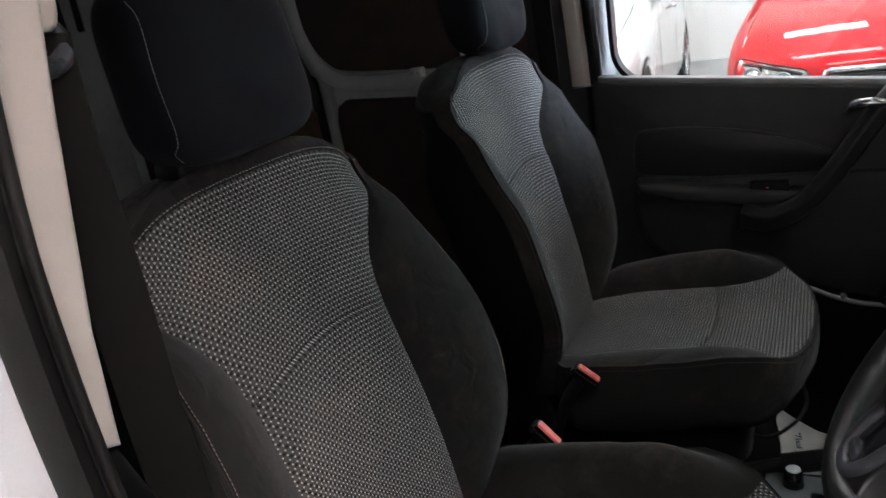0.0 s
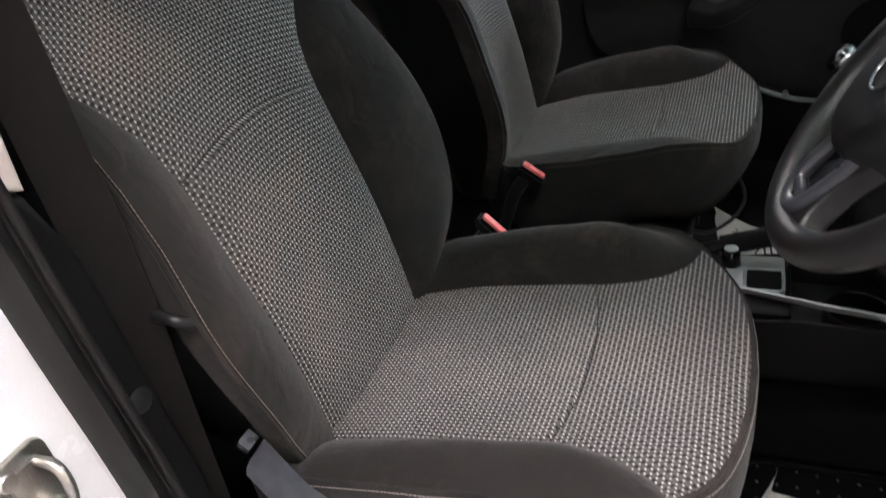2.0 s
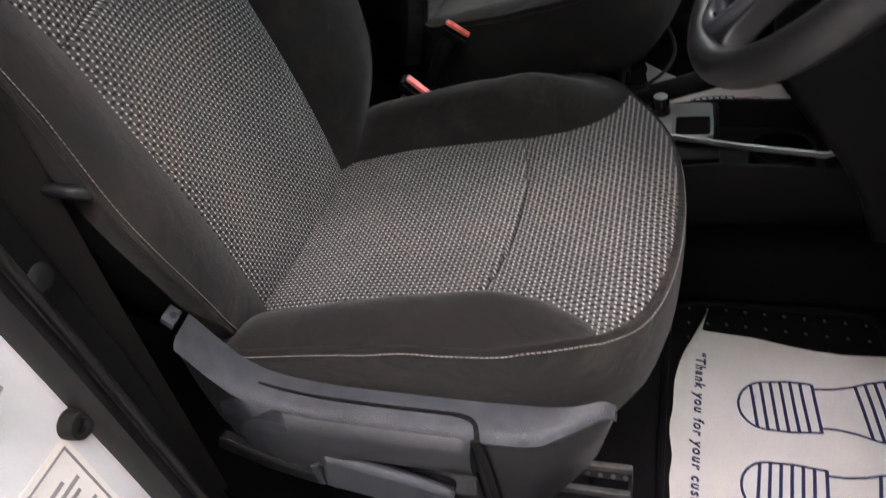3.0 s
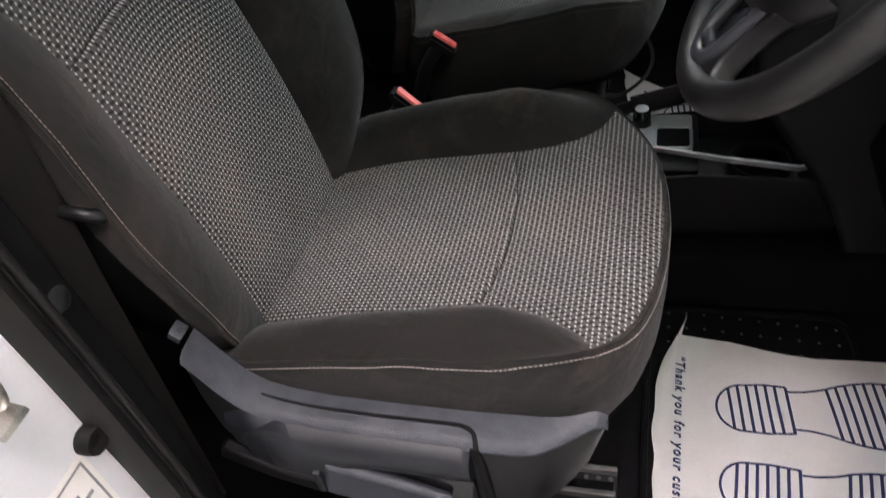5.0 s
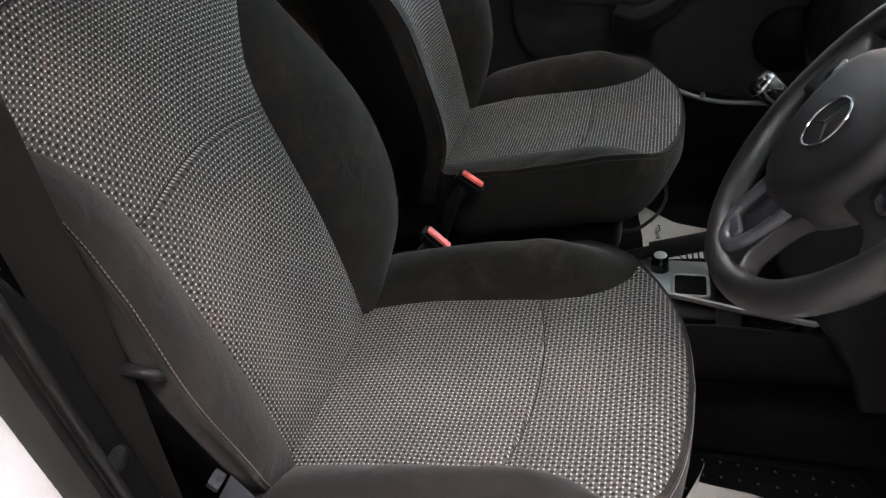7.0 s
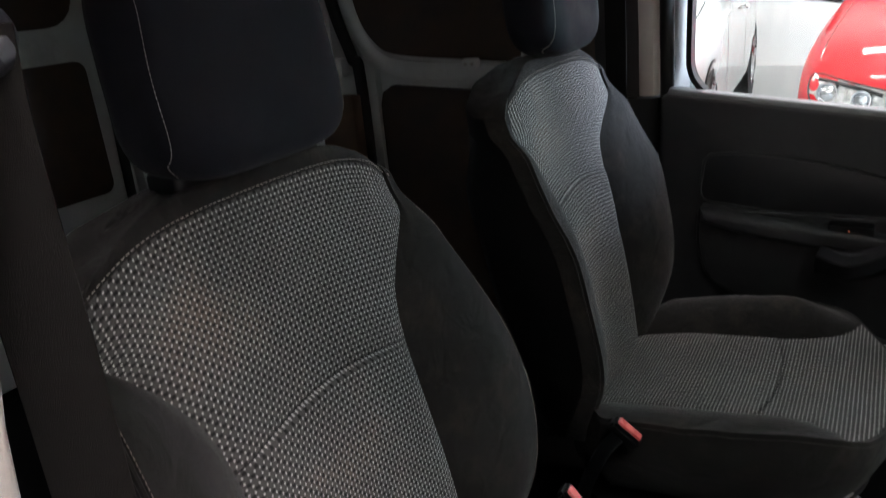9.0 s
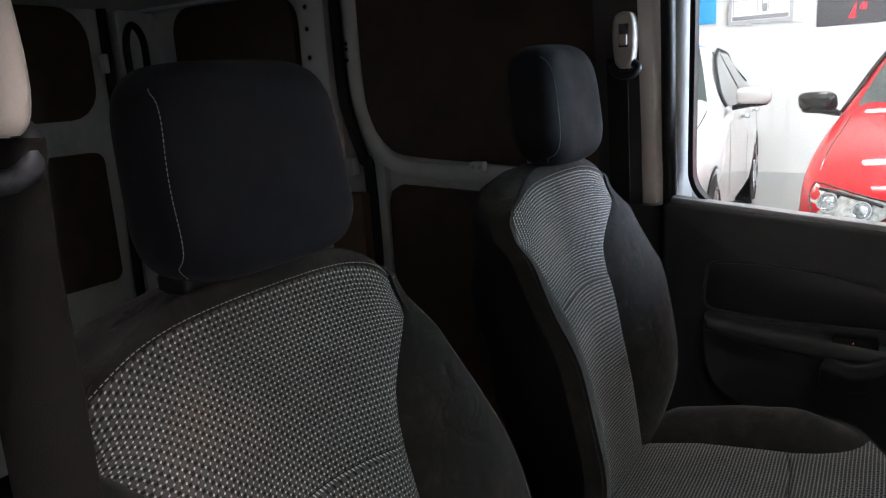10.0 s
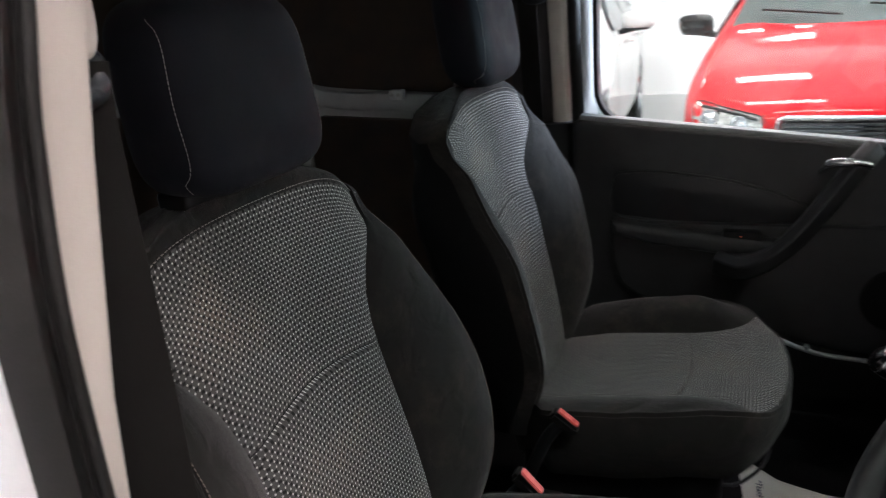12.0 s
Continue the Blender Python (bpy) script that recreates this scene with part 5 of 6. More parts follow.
part("edge_strip", sweep([(0.968, 0.156, 0.668), (0.972, 0.23, 0.668), (0.966, 0.31, 0.668)], [(-0.004, -0.004), (0.004, -0.004), (0.004, 0.004), (-0.004, 0.004)]), M_SATIN, console)
part("tray_plate", prism(rounded_rect(0.675, 0.795, 0.205, 0.305, 0.008), "z", 0.666, 0.674, 0.003), M_SILVER, console, "silver grey tray plate")
knob = part("rotary_knob", lathe([(0.0, 0.030), (0.0115, 0.030), (0.0135, 0.028), (0.0145, 0.012), (0.016, 0.0)], (0.716, 0.278, 0.672), (0, 0, 1), 28), M_GLOSS, console, "round black rotary knob")
part("knob_ring", lathe([(0.0085, 0.0312), (0.0105, 0.0312), (0.0108, 0.030)], (0.716, 0.278, 0.672), (0, 0, 1), 28), M_SILVER, knob)
tray = part("tray_frame", tube([(x, y, 0.676) for x, y in rounded_rect(0.738, 0.793, 0.205, 0.262, 0.008)], 0.0028, 8, closed=True), M_SILVER, console)
part("tray_pit", prism(rounded_rect(0.740, 0.791, 0.207, 0.260, 0.006), "z", 0.6745, 0.6765), M_CARPET, tray)
for cx in (0.893,):
    cup = part("cup_ring", lathe([(0.040, -0.016), (0.040, 0.020), (0.043, 0.022), (0.046, 0.019), (0.046, -0.016)], (cx, 0.208, 0.632), (0, 0, 1), 36), M_PLASTIC, console)
    part("cup_pit", lathe([(0.0, 0.0012), (0.040, 0.0012), (0.040, -0.002)], (cx, 0.208, 0.626), (0, 0, 1), 36), M_CARPET, cup)
brake = thing("hand_brake", (0.62, 0.27, 0.64), "black hand brake lever with silver button", "hand brake")
part("lever", tube(smooth_line([(0.60, 0.285, 0.665), (0.70, 0.305, 0.690), (0.80, 0.310, 0.715)], 6), 0.011, 14), M_PLASTIC, brake)
part("grip", tube(smooth_line([(0.70, 0.305, 0.690), (0.72, 0.306, 0.695), (0.80, 0.310, 0.716), (0.84, 0.311, 0.727)], 6), 0.0165, 16), M_PLASTIC, brake)
gear = thing("gear_stick", (1.0, 0.285, 0.84), "black gear stick with a bright topped knob", "gear stick")
gd = Vector((-0.72, 0.0, 0.62)).normalized()
ga = Vector((1.02, 0.285, 0.85))
part("gaiter", lathe([(0.055, 0.0), (0.048, 0.03), (0.034, 0.06), (0.018, 0.10)], tuple(ga), tuple(gd), 28), M_LEATHER, gear)
part("shaft", tube([ga + gd * 0.06, ga + gd * 0.19], 0.008, 12), M_SATIN, gear)
gk = part("gear_knob", lathe([(0.010, -0.045), (0.016, -0.025), (0.020, 0.0), (0.0205, 0.014), (0.017, 0.024), (0.0, 0.027)], tuple(ga + gd * 0.222), tuple(gd), 28), M_GLOSS, gear)
part("knob_top", lathe([(0.0206, 0.0125), (0.0212, 0.0135), (0.0210, 0.0155), (0.0197, 0.0175)], tuple(ga + gd * 0.222), tuple(gd), 28), M_EMBLEM, gk, "thin chrome knob ring")
part("gear_console", prism([(0.99, 0.70), (0.985, 0.80), (1.01, 0.86), (1.12, 0.90), (1.2, 0.7)], "y", 0.17, 0.37, 0.012, 3), M_PLASTIC, gear)

# steering wheel
WC = Vector((0.877, -0.137, 1.137))
tilt = radians(40)
wn = Vector((-math.cos(tilt), 0, math.sin(tilt)))          # faces the driver
we1 = Vector((0, -1, 0))
we2 = wn.cross(we1)
if we2.z < 0:
    we2 = -we2


def wheel_at(a, r, out=0.0):
    return WC + (we1 * math.cos(a) + we2 * math.sin(a)) * r + wn * out


wheel = thing("steering_wheel", tuple(WC), "black leather steering wheel with three spokes", "steering wheel")
part("rim", sweep([wheel_at(2 * math.pi * k / 72, 0.176) for k in range(72)], circle(0.0162, 16, 1.08), up=wn, closed=True), M_LEATHER, wheel)


def wheel_pad(points, h0, h1, r):
    """A plate on the wheel, drawn in the wheel's own plane."""
    bm = prism(points, "z", h0, h1, r, 3)
    for v in bm.verts:
        x, y, z = v.co
        v.co = WC + we1 * x + we2 * y + wn * z
    return bm


hub = [(p.x, p.y) for p in smooth_line([(0, 0.068, 0), (0.055, 0.062, 0), (0.088, 0.035, 0), (0.094, 0.0, 0), (0.080, -0.045, 0), (0.045, -0.085, 0), (0, -0.098, 0), (-0.045, -0.085, 0), (-0.080, -0.045, 0), (-0.094, 0.0, 0), (-0.088, 0.035, 0), (-0.055, 0.062, 0)], 4, True)]
part("airbag_cover", wheel_pad(hub, -0.03, 0.035, 0.022), M_AIRBAG, wheel, "satin black airbag cover")
emblem = part("emblem", sweep([WC + we1 * (0.0265 * math.cos(2 * math.pi * k / 40)) + we2 * (0.0265 * math.sin(2 * math.pi * k / 40) - 0.014) + wn * 0.037 for k in range(40)], circle(0.0016, 8), up=wn, closed=True), M_EMBLEM, wheel, "round chrome emblem")
for k in range(3):
    a = math.pi / 2 + 2 * math.pi * k / 3
    d = we1 * math.cos(a) + we2 * math.sin(a)
    c = WC - we2 * 0.014 + wn * 0.0365
    part("emblem_bar", sweep([c, c + d * 0.026], [(-0.0024, 0), (0, 0.0016), (0.0024, 0)], up=wn, scale=[1, 0.25]), M_EMBLEM, emblem)
for sgn in (1, -1):
    spoke = [(p.x, p.y) for p in smooth_line([(sgn * 0.060, 0.046, 0), (sgn * 0.11, 0.034, 0), (sgn * 0.168, 0.046, 0), (sgn * 0.176, 0.0, 0), (sgn * 0.168, -0.044, 0), (sgn * 0.13, -0.030, 0), (sgn * 0.060, -0.036, 0)], 4, True)]
    sp = part("spoke", wheel_pad(spoke, -0.014, 0.010, 0.006), M_AIRBAG, wheel)
    part("button_pad", wheel_pad(rounded_rect(sgn * 0.118 - 0.020, sgn * 0.118 + 0.020, -0.014, 0.016, 0.008), 0.008, 0.014, 0.003), M_GLOSS, sp)
low = [(p.x, p.y) for p in smooth_line([(-0.052, -0.060, 0), (-0.046, -0.10, 0), (-0.050, -0.14, 0), (-0.072, -0.164, 0), (0, -0.178, 0), (0.072, -0.164, 0), (0.050, -0.14, 0), (0.046, -0.10, 0), (0.052, -0.060, 0)], 5, True)]
sp = part("spoke", wheel_pad(low, -0.016, 0.008, 0.007), M_AIRBAG, wheel, "dark grey lower spoke with a recess")
ring = [(p.x, p.y) for p in smooth_line([(-0.022, -0.092, 0), (-0.024, -0.12, 0), (-0.020, -0.146, 0), (0, -0.154, 0), (0.020, -0.146, 0), (0.024, -0.12, 0), (0.022, -0.092, 0)], 5, True)]
part("recess", wheel_pad(ring, 0.004, 0.0095, 0.002), M_GLOSS, sp)
rib = smooth_line([(-0.040, -0.066, 0), (-0.036, -0.10, 0), (-0.031, -0.135, 0), (-0.018, -0.156, 0), (0, -0.161, 0), (0.018, -0.156, 0), (0.031, -0.135, 0), (0.036, -0.10, 0), (0.040, -0.066, 0)], 5)
part("spoke_rib", tube([WC + we1 * p.x + we2 * p.y + wn * 0.0075 for p in rib], 0.0085, 10), M_BELTRING, sp, "satin grey rib round the recess")
part("recess_bridge", wheel_pad(rounded_rect(-0.016, 0.016, -0.150, -0.138, 0.005), 0.008, 0.015, 0.003), M_TRIM, sp)
part("column", lathe([(0.05, -0.30), (0.055, -0.12), (0.062, -0.05), (0.06, -0.03)], tuple(WC), tuple(wn), 28), M_PLASTIC, wheel, "black steering column shroud")
wheel.scale = (0.95, 0.95, 0.95)
stalk = part("stalk", tube(smooth_line([WC - wn * 0.06 + we1 * -0.05, WC - wn * 0.05 + we1 * -0.13 + we2 * 0.02, WC - wn * 0.04 + we1 * -0.19 + we2 * 0.035], 6), 0.008, 12), M_SATIN, wheel)

dash = thing("dashboard", (1.25, CY, 0.9), "black plastic dashboard across the van front", "dashboard")
prof = [(1.42, 0.55), (1.22, 0.55), (1.12, 0.66), (1.02, 0.74), (1.00, 0.86), (1.04, 0.98), (1.08, 1.06), (1.20, 1.09), (1.42, 1.06)]
part("dash_body", prism(prof, "y", -0.48, 1.02, 0.02, 3), M_PLASTIC, dash)
part("knee_panel", prism([(1.20, 0.56), (1.03, 0.68), (0.985, 0.80), (1.0, 0.86), (1.1, 0.86), (1.22, 0.6)], "y", -0.44, 0.10, 0.02, 3), M_PLASTIC, dash)
part("column_cowl", prism([(0.845, 0.94), (0.848, 0.87), (0.895, 0.80), (0.935, 0.745), (0.965, 0.69), (0.99, 0.62), (1.12, 0.62), (1.12, 1.0), (0.95, 1.02)], "y", 0.03, 0.085, 0.015, 3), M_PLASTIC, dash, "satin black steering column cowl")
part("passenger_shelf", sweep([(1.02, 0.46, 0.80), (1.0, 0.70, 0.80), (1.02, 0.98, 0.80)], [(-0.01, -0.006), (0.01, -0.006), (0.01, 0.006), (-0.01, 0.006)]), M_SATIN, dash)
lip = smooth_line([(0.58, 0.985, 0.735), (0.66, 0.976, 0.718), (0.728, 0.970, 0.703), (0.775, 0.970, 0.684), (0.83, 0.970, 0.669), (0.90, 0.970, 0.664), (1.05, 0.970, 0.660), (1.2, 0.970, 0.66)], 6)
part("door_pocket", prism([(p.x, p.z) for p in lip] + [(1.2, 0.50), (0.56, 0.50), (0.56, 0.70)], "y", 0.966, 1.034, 0.004), M_PLASTIC, door)
part("pocket_lip", tube([(p.x, p.y - 0.002, p.z + 0.001) for p in lip], 0.0055, 10), M_SILVER, door, "pale grey lip of the door pocket")
part("lip_clip", lathe([(0.0, 0.012), (0.006, 0.010), (0.007, 0.0)], (0.80, 0.968, 0.682), (0, -0.4, 1), 14), M_SILVER, door)

# ---------- showroom ----------
solid("ground", box(-14, 16, -9, 11.0, GROUND - 0.1, GROUND), M_CONCRETE, "grey painted concrete showroom floor", "floor", kind="structure")
far = solid("wall_far", prism([(-14, 10.9), (16, 8.0), (16, 8.2), (-14, 11.1)], "z", GROUND - 0.1, 4.2), M_WALLPAINT, "white painted showroom wall", "wall", kind="structure")
# unseen wall on the driver's side, white to bounce light into the cab
solid("wall_near_bounce", box(-14, 16, -5.2, -5, GROUND, 4.2), M_WALLPAINT, "white painted showroom wall", "wall", kind="structure")
solid("wall_left", box(-14.2, -14, -9.2, 11.2, GROUND, 4.2), M_WALLPAINT, "white painted showroom wall", "wall", kind="structure")
front = solid("wall_shop_front", prism([(-5.2, GROUND), (11.2, GROUND), (11.2, 4.2), (-5.2, 4.2), (-5.2, 3.4), (5.2, 3.4), (5.2, 0.5), (2.2, 0.5), (2.2, 3.4), (-5.2, 3.39)], "x", 8.0, 8.2), M_WALLPAINT, "white shop-front wall with a wide window opening", "wall", kind="structure")
solid("ceiling_showroom", box(-14, 16, -9, 11, 4.2, 4.3), M_WALLPAINT, "white showroom ceiling", "ceiling", kind="structure")
light0 = thing("ceiling_light", (0, 0, 4.2), "white rectangular ceiling light", "ceiling light", "ceiling lights")
part("housing", box(-0.62, 0.62, -0.32, 0.32, 4.15, 4.2, r=0.006), M_FRAME, light0)
part("diffuser", box(-0.58, 0.58, -0.28, 0.28, 4.135, 4.152), M_DIFFUSER, light0)
# the light at (0.75, 2.0) is an unseen one, added to brighten the passenger footwell
spots = [(x, y) for x in (-7.5, -3.5, 0.5, 4.5) for y in (2.9, 5.4, 8.0) if (x, y) != (0.5, 2.9)] + [(0.75, 2.0)] + [(-3.2, -1.55), (-0.6, -1.55), (0.72, -1.55), (2.03, -1.55)]
light0.location = (*spots[0], 4.2)
for lx, ly in spots[1:]:
    copy_thing(light0, Matrix.Translation((lx, ly, 4.2)))

# unseen partition, added to bounce light back onto the backrests and jamb
solid("wall_partition_bounce", box(2.7, 2.85, -5.0, 1.6, GROUND, 4.2), M_WALLPAINT, "unseen white partition ahead of the van, added to bounce light", "wall", kind="structure")

# pictures on the far wall
slope = (8.0 - 10.9) / 30


def on_wall(x, d=0.0):
    return 10.9 + slope * (x + 14) - d


def wall_panel(x0, x1, z0, z1, d0, d1):
    return prism([(x0, on_wall(x0, d0)), (x1, on_wall(x1, d0)), (x1, on_wall(x1, d1)), (x0, on_wall(x0, d1))], "z", z0, z1)


poster = solid("wall_poster", wall_panel(-1.95, -1.36, 2.01, 2.80, 0.002, 0.02), M_POSTERBLUE, "bright blue poster on the white wall", "poster", smooth=False)
part("orange_panel", wall_panel(-1.95, -1.62, 1.40, 2.00, 0.002, 0.015), M_ORANGE, poster, "orange lower panel", smooth=False)
board = thing("notice_board", (-0.8, on_wall(-0.8), 2.4), "framed white notice board with grey print", "notice board")
part("board_frame", wall_panel(-1.20, -0.44, 1.965, 2.63, 0.002, 0.03), M_FRAME, board, smooth=False)
part("board_sheet", wall_panel(-1.16, -0.48, 2.01, 2.59, 0.03, 0.034), M_PAPER, board, smooth=False)
bm = bmesh.new()
merge(bm, wall_panel(-1.15, -0.49, 2.015, 2.065, 0.034, 0.036))
for k in range(5):
    merge(bm, wall_panel(-1.14, -0.86, 2.10 + 0.075 * k, 2.106 + 0.075 * k, 0.034, 0.036))
for xa in (-1.145, -0.858, -0.80, -0.725):
    merge(bm, wall_panel(xa, xa + 0.008, 2.08, 2.50, 0.034, 0.036))
for k in range(6):
    merge(bm, wall_panel(-0.70, -0.50, 2.12 + 0.05 * k, 2.125 + 0.05 * k, 0.034, 0.036))
merge(bm, wall_panel(-0.79, -0.735, 2.10, 2.20, 0.034, 0.036))
part("board_print", bm, M_LABEL, board, smooth=False)
banner = thing("wall_banner", (0.8, on_wall(0.8), 2.4), "charcoal wall banner with a red printed shape", "banner")
part("banner_sheet", wall_panel(-0.18, 2.4, 1.86, 2.65, 0.002, 0.012), M_BANNER, banner, smooth=False)


def slanted(x0, z0, x1, z1, w):
    return prism([(x0, z0), (x0 + w, z0), (x1 + w, z1), (x1, z1)], "y", on_wall(x0, 0.020), on_wall(x0, 0.013))


bm = slanted(0.15, 1.93, 0.36, 2.42, 0.13)
merge(bm, slanted(0.62, 1.93, 0.40, 2.42, 0.13))
merge(bm, prism([(0.26, 2.02), (0.66, 2.02), (0.63, 2.10), (0.29, 2.10)], "y", on_wall(0.26, 0.020), on_wall(0.26, 0.013)))
part("banner_shape", bm, M_BANNERRED, banner, smooth=False)


# ---------- parked cars outside the window ----------
def parked_car(x, y, yaw, size, paint, mirror_paint, label):
    ob = thing("parked_car", (x, y, GROUND), label, "car", "parked cars")

    turn = Matrix.Translation((x, y, GROUND)) @ Matrix.Rotation(radians(yaw), 4, "Z") @ Matrix.Scale(size, 4)

    def put(bm):
        bm.transform(turn)
        return bm
    st = [  # along, half width, low, shoulder, top, half top
        (0.00, 0.62, 0.24, 0.60, 0.68, 0.47), (0.06, 0.74, 0.20, 0.65, 0.735, 0.57), (0.22, 0.82, 0.18, 0.71, 0.79, 0.64), (0.50, 0.87, 0.18, 0.78, 0.87, 0.70), (0.95, 0.885, 0.18, 0.85, 0.935, 0.73), (1.30, 0.89, 0.18, 0.90, 0.98, 0.74),
        (1.42, 0.89, 0.18, 0.91, 1.01, 0.80), (2.15, 0.89, 0.18, 0.94, 1.40, 0.63), (2.50, 0.89, 0.18, 0.945, 1.455, 0.61), (3.20, 0.89, 0.18, 0.96, 1.44, 0.60), (3.75, 0.88, 0.20, 0.98, 1.30, 0.58), (4.12, 0.85, 0.24, 0.98, 1.08, 0.58), (4.30, 0.74, 0.30, 0.86, 0.94, 0.55)]

    def ring(s, w, lo, sh, top, wt):
        half = [(0.0, lo), (w * 0.95, lo), (w * 0.99, lo + 0.07), (w, 0.5 * (lo + sh)), (w * 0.995, sh - 0.06), (w * 0.965, sh), (0.5 * (w * 0.965 + wt), 0.5 * (sh + top)), (wt, top - 0.025), (wt * 0.82, top), (0.0, top + 0.012)]
        return [(a, s, b) for a, b in half] + [(-a, s, b) for a, b in half[-2:0:-1]]
    body = part("body", put(loft([ring(*r) for r in st])), paint, ob)
    mod = body.modifiers.new("soft", "SUBSURF")
    mod.levels = mod.render_levels = 2
    bpy.context.view_layer.update()
    solid = body.evaluated_get(bpy.context.evaluated_depsgraph_get())
    away, back_turn = Vector((x, y, GROUND)), turn.inverted()

    def on_body(p, d, proud):
        """The point of the body that a line from p along d meets first, set proud of it."""
        d = Vector(d)
        hit, loc, nor, face = solid.ray_cast(turn @ Vector(p) - away, (turn.to_3x3() @ d).normalized())
        q = back_turn @ (loc + away) if hit else Vector(p) + d * 0.9
        return q - d * proud

    # glazing, set just proud of the body
    def pane(name, pts, mtl=M_TINT):
        bm = bmesh.new()
        bm.faces.new([bm.verts.new(p) for p in pts])
        bmesh.ops.subdivide_edges(bm, edges=list(bm.edges), cuts=3, use_grid_fill=True)
        ret = bmesh.ops.extrude_face_region(bm, geom=list(bm.faces))
        return part(name, put(bm), mtl, ob)
    ws = []
    for t in np.linspace(0, 1, 7):
        wl, wz, wy = 0.79 * (1 - t) + 0.61 * t, 1.005 * (1 - t) + 1.405 * t, 1.42 * (1 - t) + 2.13 * t
        ws.append([(0.94 * wl * u, wy + 0.03 * (u * u) - 0.02, wz + 0.018 - 0.025 * u * u + 0.02 * math.sin(math.pi * t)) for u in np.linspace(-1, 1, 13)])
    part("windscreen", put(loft(ws, caps=False, closed_ring=False)), M_TINT, ob, "dark windscreen glass")
    for s in (1, -1):
        def side(a, zl, zu):
            w = np.interp(a, [r[0] for r in st], [r[1] * 0.965 for r in st])
            wt = np.interp(a, [r[0] for r in st], [r[5] for r in st])
            sh = np.interp(a, [r[0] for r in st], [r[3] for r in st])
            tp = np.interp(a, [r[0] for r in st], [r[4] for r in st])
            f = lambda z: s * (w + (wt - w) * min(1, max(0, (z - sh) / (tp - 0.025 - sh))) + 0.014)
            return [(f(zl), a, zl), (f(zu), a, zu)]
        frame_line = []
        for a0, a1, l0, u0, l1, u1 in ((1.72, 2.58, 0.985, 1.08, 0.985, 1.385), (2.66, 3.30, 0.995, 1.39, 1.00, 1.36), (3.36, 3.68, 1.01, 1.34, 1.05, 1.24)):
            rows = []
            for t in np.linspace(0, 1, 7):
                a = a0 + (a1 - a0) * t
                up = u0 + (u1 - u0) * (t ** 0.55 if a0 < 2 else t)
                rows.append(side(a, l0 + (l1 - l0) * t, up))
            part("side_window", put(loft(rows, caps=False, closed_ring=False)), M_SIDEGLASS, ob, "grey tinted side window glass")
            frame_line += [rows[0][1], rows[3][1], rows[-1][1]]
        part("window_trim", put(tube(smooth_line([side(1.66, 0.98, 1.0)[0]] + frame_line + [side(3.76, 1.1, 1.2)[0]], 3), 0.014, 8)), M_SATIN, ob)
        for a in (0.86, 3.46):
            part("arch", put(lathe([(0.30, -0.10), (0.345, -0.05), (0.35, 0.008), (0.33, 0.010), (0.30, -0.02)], (s * 0.872, a, 0.315), (s, 0, 0), 40)), M_RUBBER, ob)
            wh = part("wheel", put(lathe([(0.20, -0.20), (0.30, -0.20), (0.315, -0.17), (0.315, -0.03), (0.295, 0.004), (0.225, 0.006), (0.21, -0.02)], (s * 0.876, a, 0.315), (s, 0, 0), 40)), M_TYRE, ob, "black tyre")
            part("rim", put(lathe([(0.0, 0.0), (0.05, 0.0), (0.06, -0.03), (0.19, -0.06), (0.205, 0.0), (0.222, 0.012), (0.224, -0.02)], (s * 0.876, a, 0.315), (s, 0, 0), 40)), M_SATIN, wh)
            for k in range(5):
                t = 2 * math.pi * k / 5 + 0.3
                d = Vector((0, math.cos(t), math.sin(t)))
                c = Vector((s * 0.882, a, 0.315))
                part("rim_spoke", put(sweep([c + d * 0.03, c + d * 0.21], [(-0.03, -0.012), (0.03, -0.012), (0.022, 0.012), (-0.022, 0.012)], up=(s, 0, 0))), M_ALLOY, wh)
        mir = part("mirror", put(blob((s * 1.0, 1.80, 1.045), (0.118, 0.075, 0.066), (3.4, 2.6, 3.4), 28, 18)), mirror_paint, ob, "door mirror")
        part("mirror_base", put(blob((s * 0.985, 1.80, 0.985), (0.110, 0.068, 0.016), (3.0, 2.6, 2.4), 24, 12)), M_SATIN, mir, "black lower mirror shell")
        part("mirror_foot", put(sweep([(s * 0.86, 1.80, 0.965), (s * 0.98, 1.80, 0.985)], [(-0.04, -0.018), (0.04, -0.018), (0.035, 0.016), (-0.035, 0.016)])), M_SATIN, mir)
        for a in (2.42, 3.22):
            part("door_handle", put(blob((s * 0.905, a, 0.865), (0.022, 0.10, 0.020), (2.4, 3, 2.4), 16, 10)), paint, ob)
        for a in (1.50, 2.62, 3.42):
            part("door_gap", put(tube([(s * 0.8895, a, 0.30), (s * 0.8905, a, 0.62), (s * 0.880, a + 0.02, 0.90)], 0.0008, 6)), M_GLOSS, ob)
        # headlamp let into the wing: bright bowl, two round projectors and a fin
        rim = [(s * u, v) for u, v in ((0.752, 0.735), (0.62, 0.724), (0.51, 0.706), (0.425, 0.686), (0.415, 0.635), (0.47, 0.590), (0.60, 0.575), (0.71, 0.60), (0.762, 0.665))]
        cx, cz = s * 0.60, 0.655
        bm = bmesh.new()
        rows = []
        for f in (1.0, 0.72, 0.40):
            rows.append([bm.verts.new(on_body((cx + (u - cx) * f, -0.6, cz + (v - cz) * f), (0, 1, 0), 0.006)) for u, v in rim])
        mid = bm.verts.new(on_body((cx, -0.6, cz), (0, 1, 0), 0.006))
        for k in range(len(rim)):
            j = (k + 1) % len(rim)
            for r in (0, 1):
                bm.faces.new((rows[r][k], rows[r][j], rows[r + 1][j], rows[r + 1][k]))
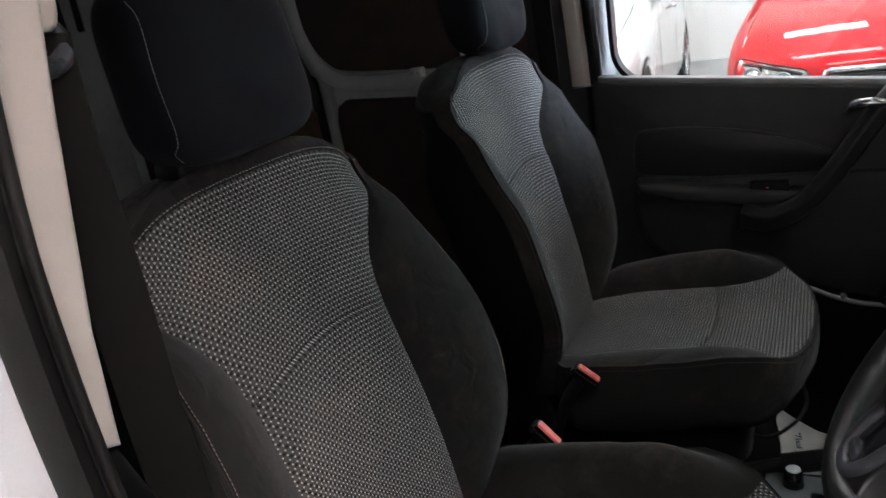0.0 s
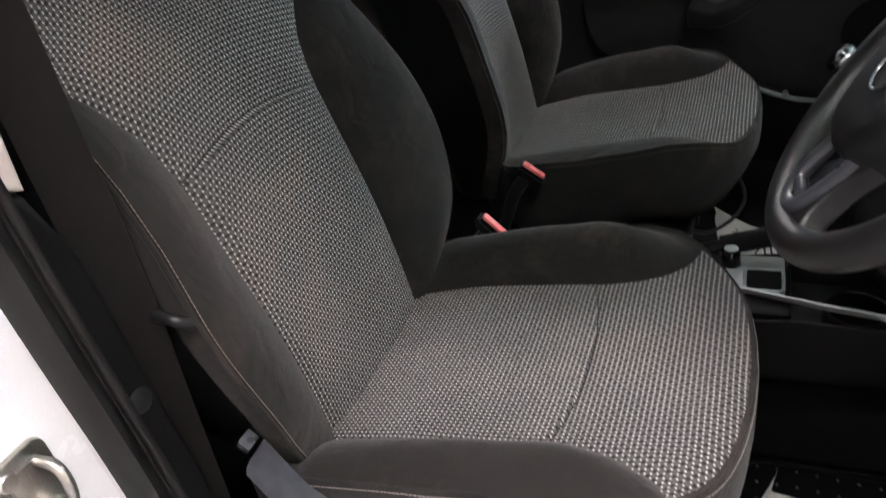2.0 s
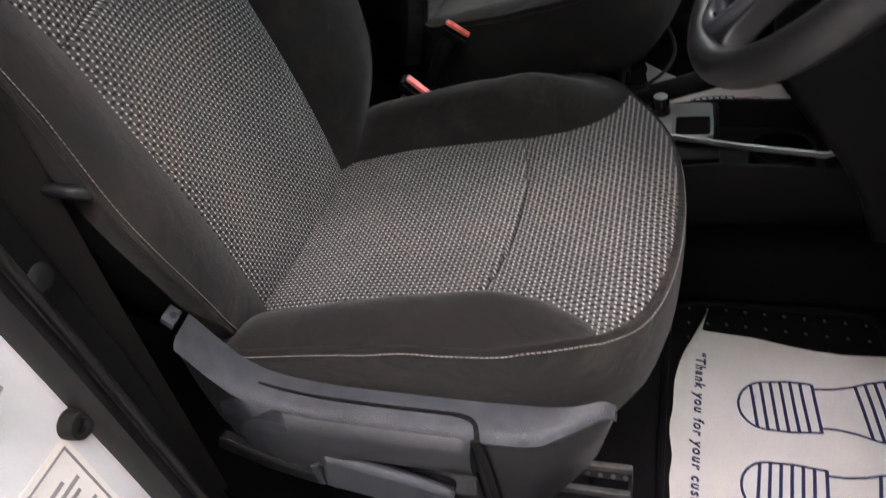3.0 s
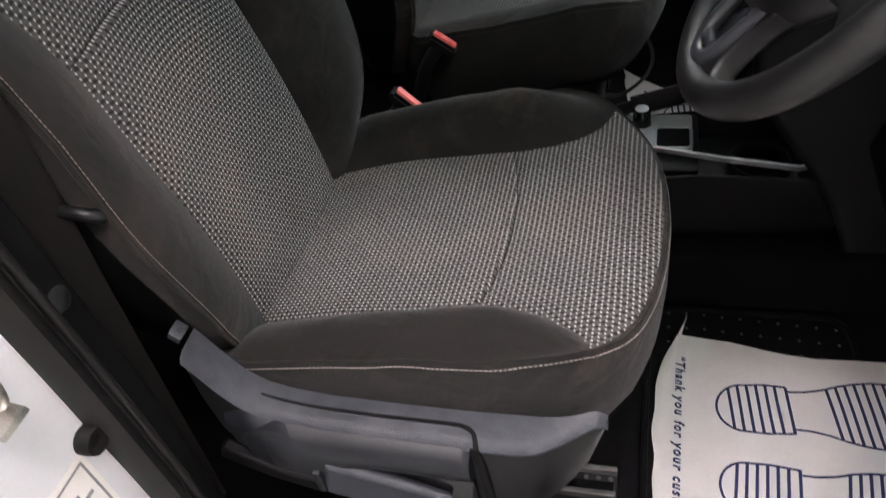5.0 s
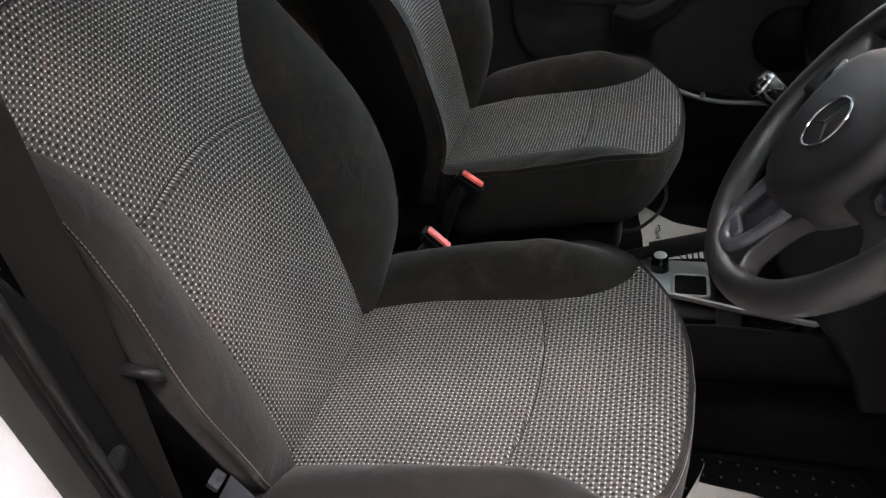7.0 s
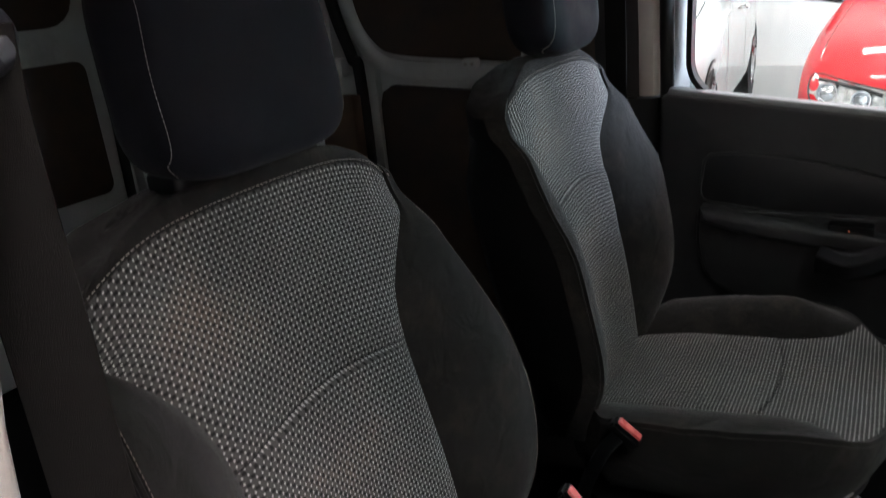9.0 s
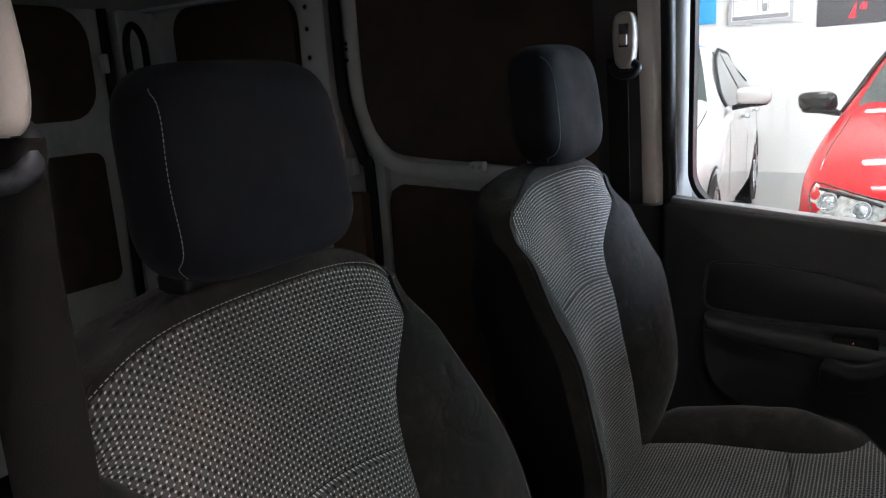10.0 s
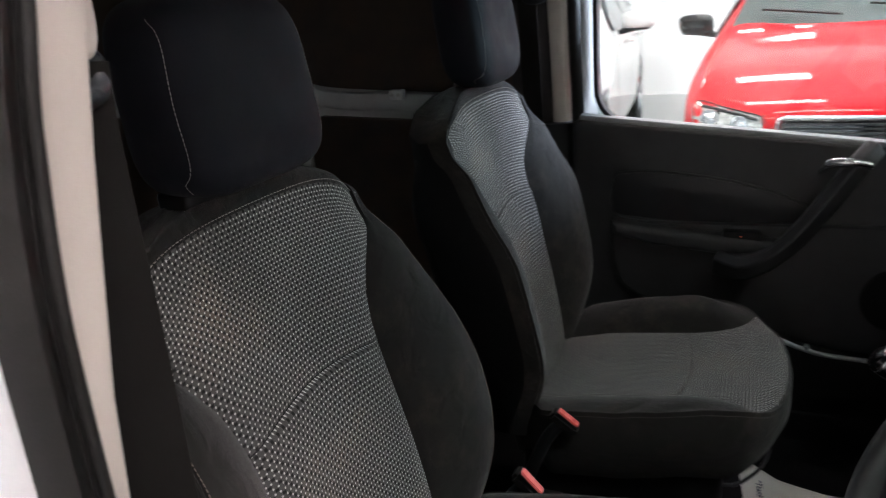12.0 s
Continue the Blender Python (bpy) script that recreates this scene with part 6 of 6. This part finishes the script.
            bm.faces.new((rows[2][k], rows[2][j], mid))
        line = [v.co.copy() for v in rows[0]]
        lamp = part("headlamp", put(bm), M_LAMP, ob, "clear headlamp", smooth=False)
        part("lamp_surround", put(tube(smooth_line(line, 3, True), 0.004, 8, closed=True)), M_SATIN, lamp)
        for u, v, r in ((0.665, 0.672, 0.042), (0.52, 0.650, 0.038)):
            p = on_body((s * u, -0.6, v), (0, 1, 0), 0.016)
            part("projector", put(lathe([(0.0, 0.020), (r * 0.6, 0.016), (r * 0.92, 0.0), (r, 0.012), (r * 1.12, 0.012), (r * 1.15, -0.03)], tuple(p), (s * 0.25, -1, 0.15), 28)), M_CHROME, lamp, "round projector")
        fin = [on_body((s * u, -0.6, v), (0, 1, 0), 0.014) for u, v in ((0.44, 0.672), (0.52, 0.694), (0.62, 0.711), (0.72, 0.720))]
        part("lamp_fin", put(tube(smooth_line(fin, 4), 0.009, 8)), M_SATIN, lamp)
        part("fog_lamp", put(lathe([(0.0, 0.01), (0.045, 0.008), (0.05, -0.02)], (s * 0.60, 0.05, 0.33), (s * 0.3, -1, 0), 24)), M_LAMP, ob)
        gap = [on_body((s * u, v, 2.0), (0, 0, -1), 0.0) for u, v in ((0.752, 0.37), (0.757, 0.55), (0.757, 0.85), (0.752, 1.15), (0.748, 1.36))]
        part("bonnet_gap", put(tube(smooth_line(gap, 5), 0.0035, 6)), M_GLOSS, ob)
    grille = part("grille", put(prism(rounded_rect(-0.34, 0.34, 0.53, 0.680, 0.03), "y", -0.030, 0.05, 0.008)), M_GLOSS, ob, "black slatted grille")
    for k in range(6):
        part("grille_slat", put(box(-0.32, 0.32, -0.040, -0.026, 0.550 + 0.021 * k, 0.558 + 0.021 * k)), M_SATIN, grille)
    part("grille_rim", put(tube([(p[0], -0.03, p[1]) for p in rounded_rect(-0.35, 0.35, 0.52, 0.690, 0.035)], 0.009, 8, closed=True)), M_CHROME, grille)
    part("lower_grille", put(prism(rounded_rect(-0.42, 0.42, 0.26, 0.38, 0.03), "y", -0.012, 0.05, 0.008)), M_GLOSS, ob)
    for s in (-1, 1):
        part("wiper", put(tube([(s * 0.3 + 0.2, 1.40, 1.075), (s * 0.3 - 0.25, 1.52, 1.125)], 0.009, 6)), M_SATIN, ob)
    return ob


parked_car(-1.24, 3.60, 3.5, 1.10, M_WHITEPAINT, M_WHITEPAINT, "parked white car with clear headlamps and alloy wheels")
parked_car(1.137, 3.277, -4.2, 1.06, M_REDPAINT, M_GLOSS, "parked glossy red car with black door mirrors")
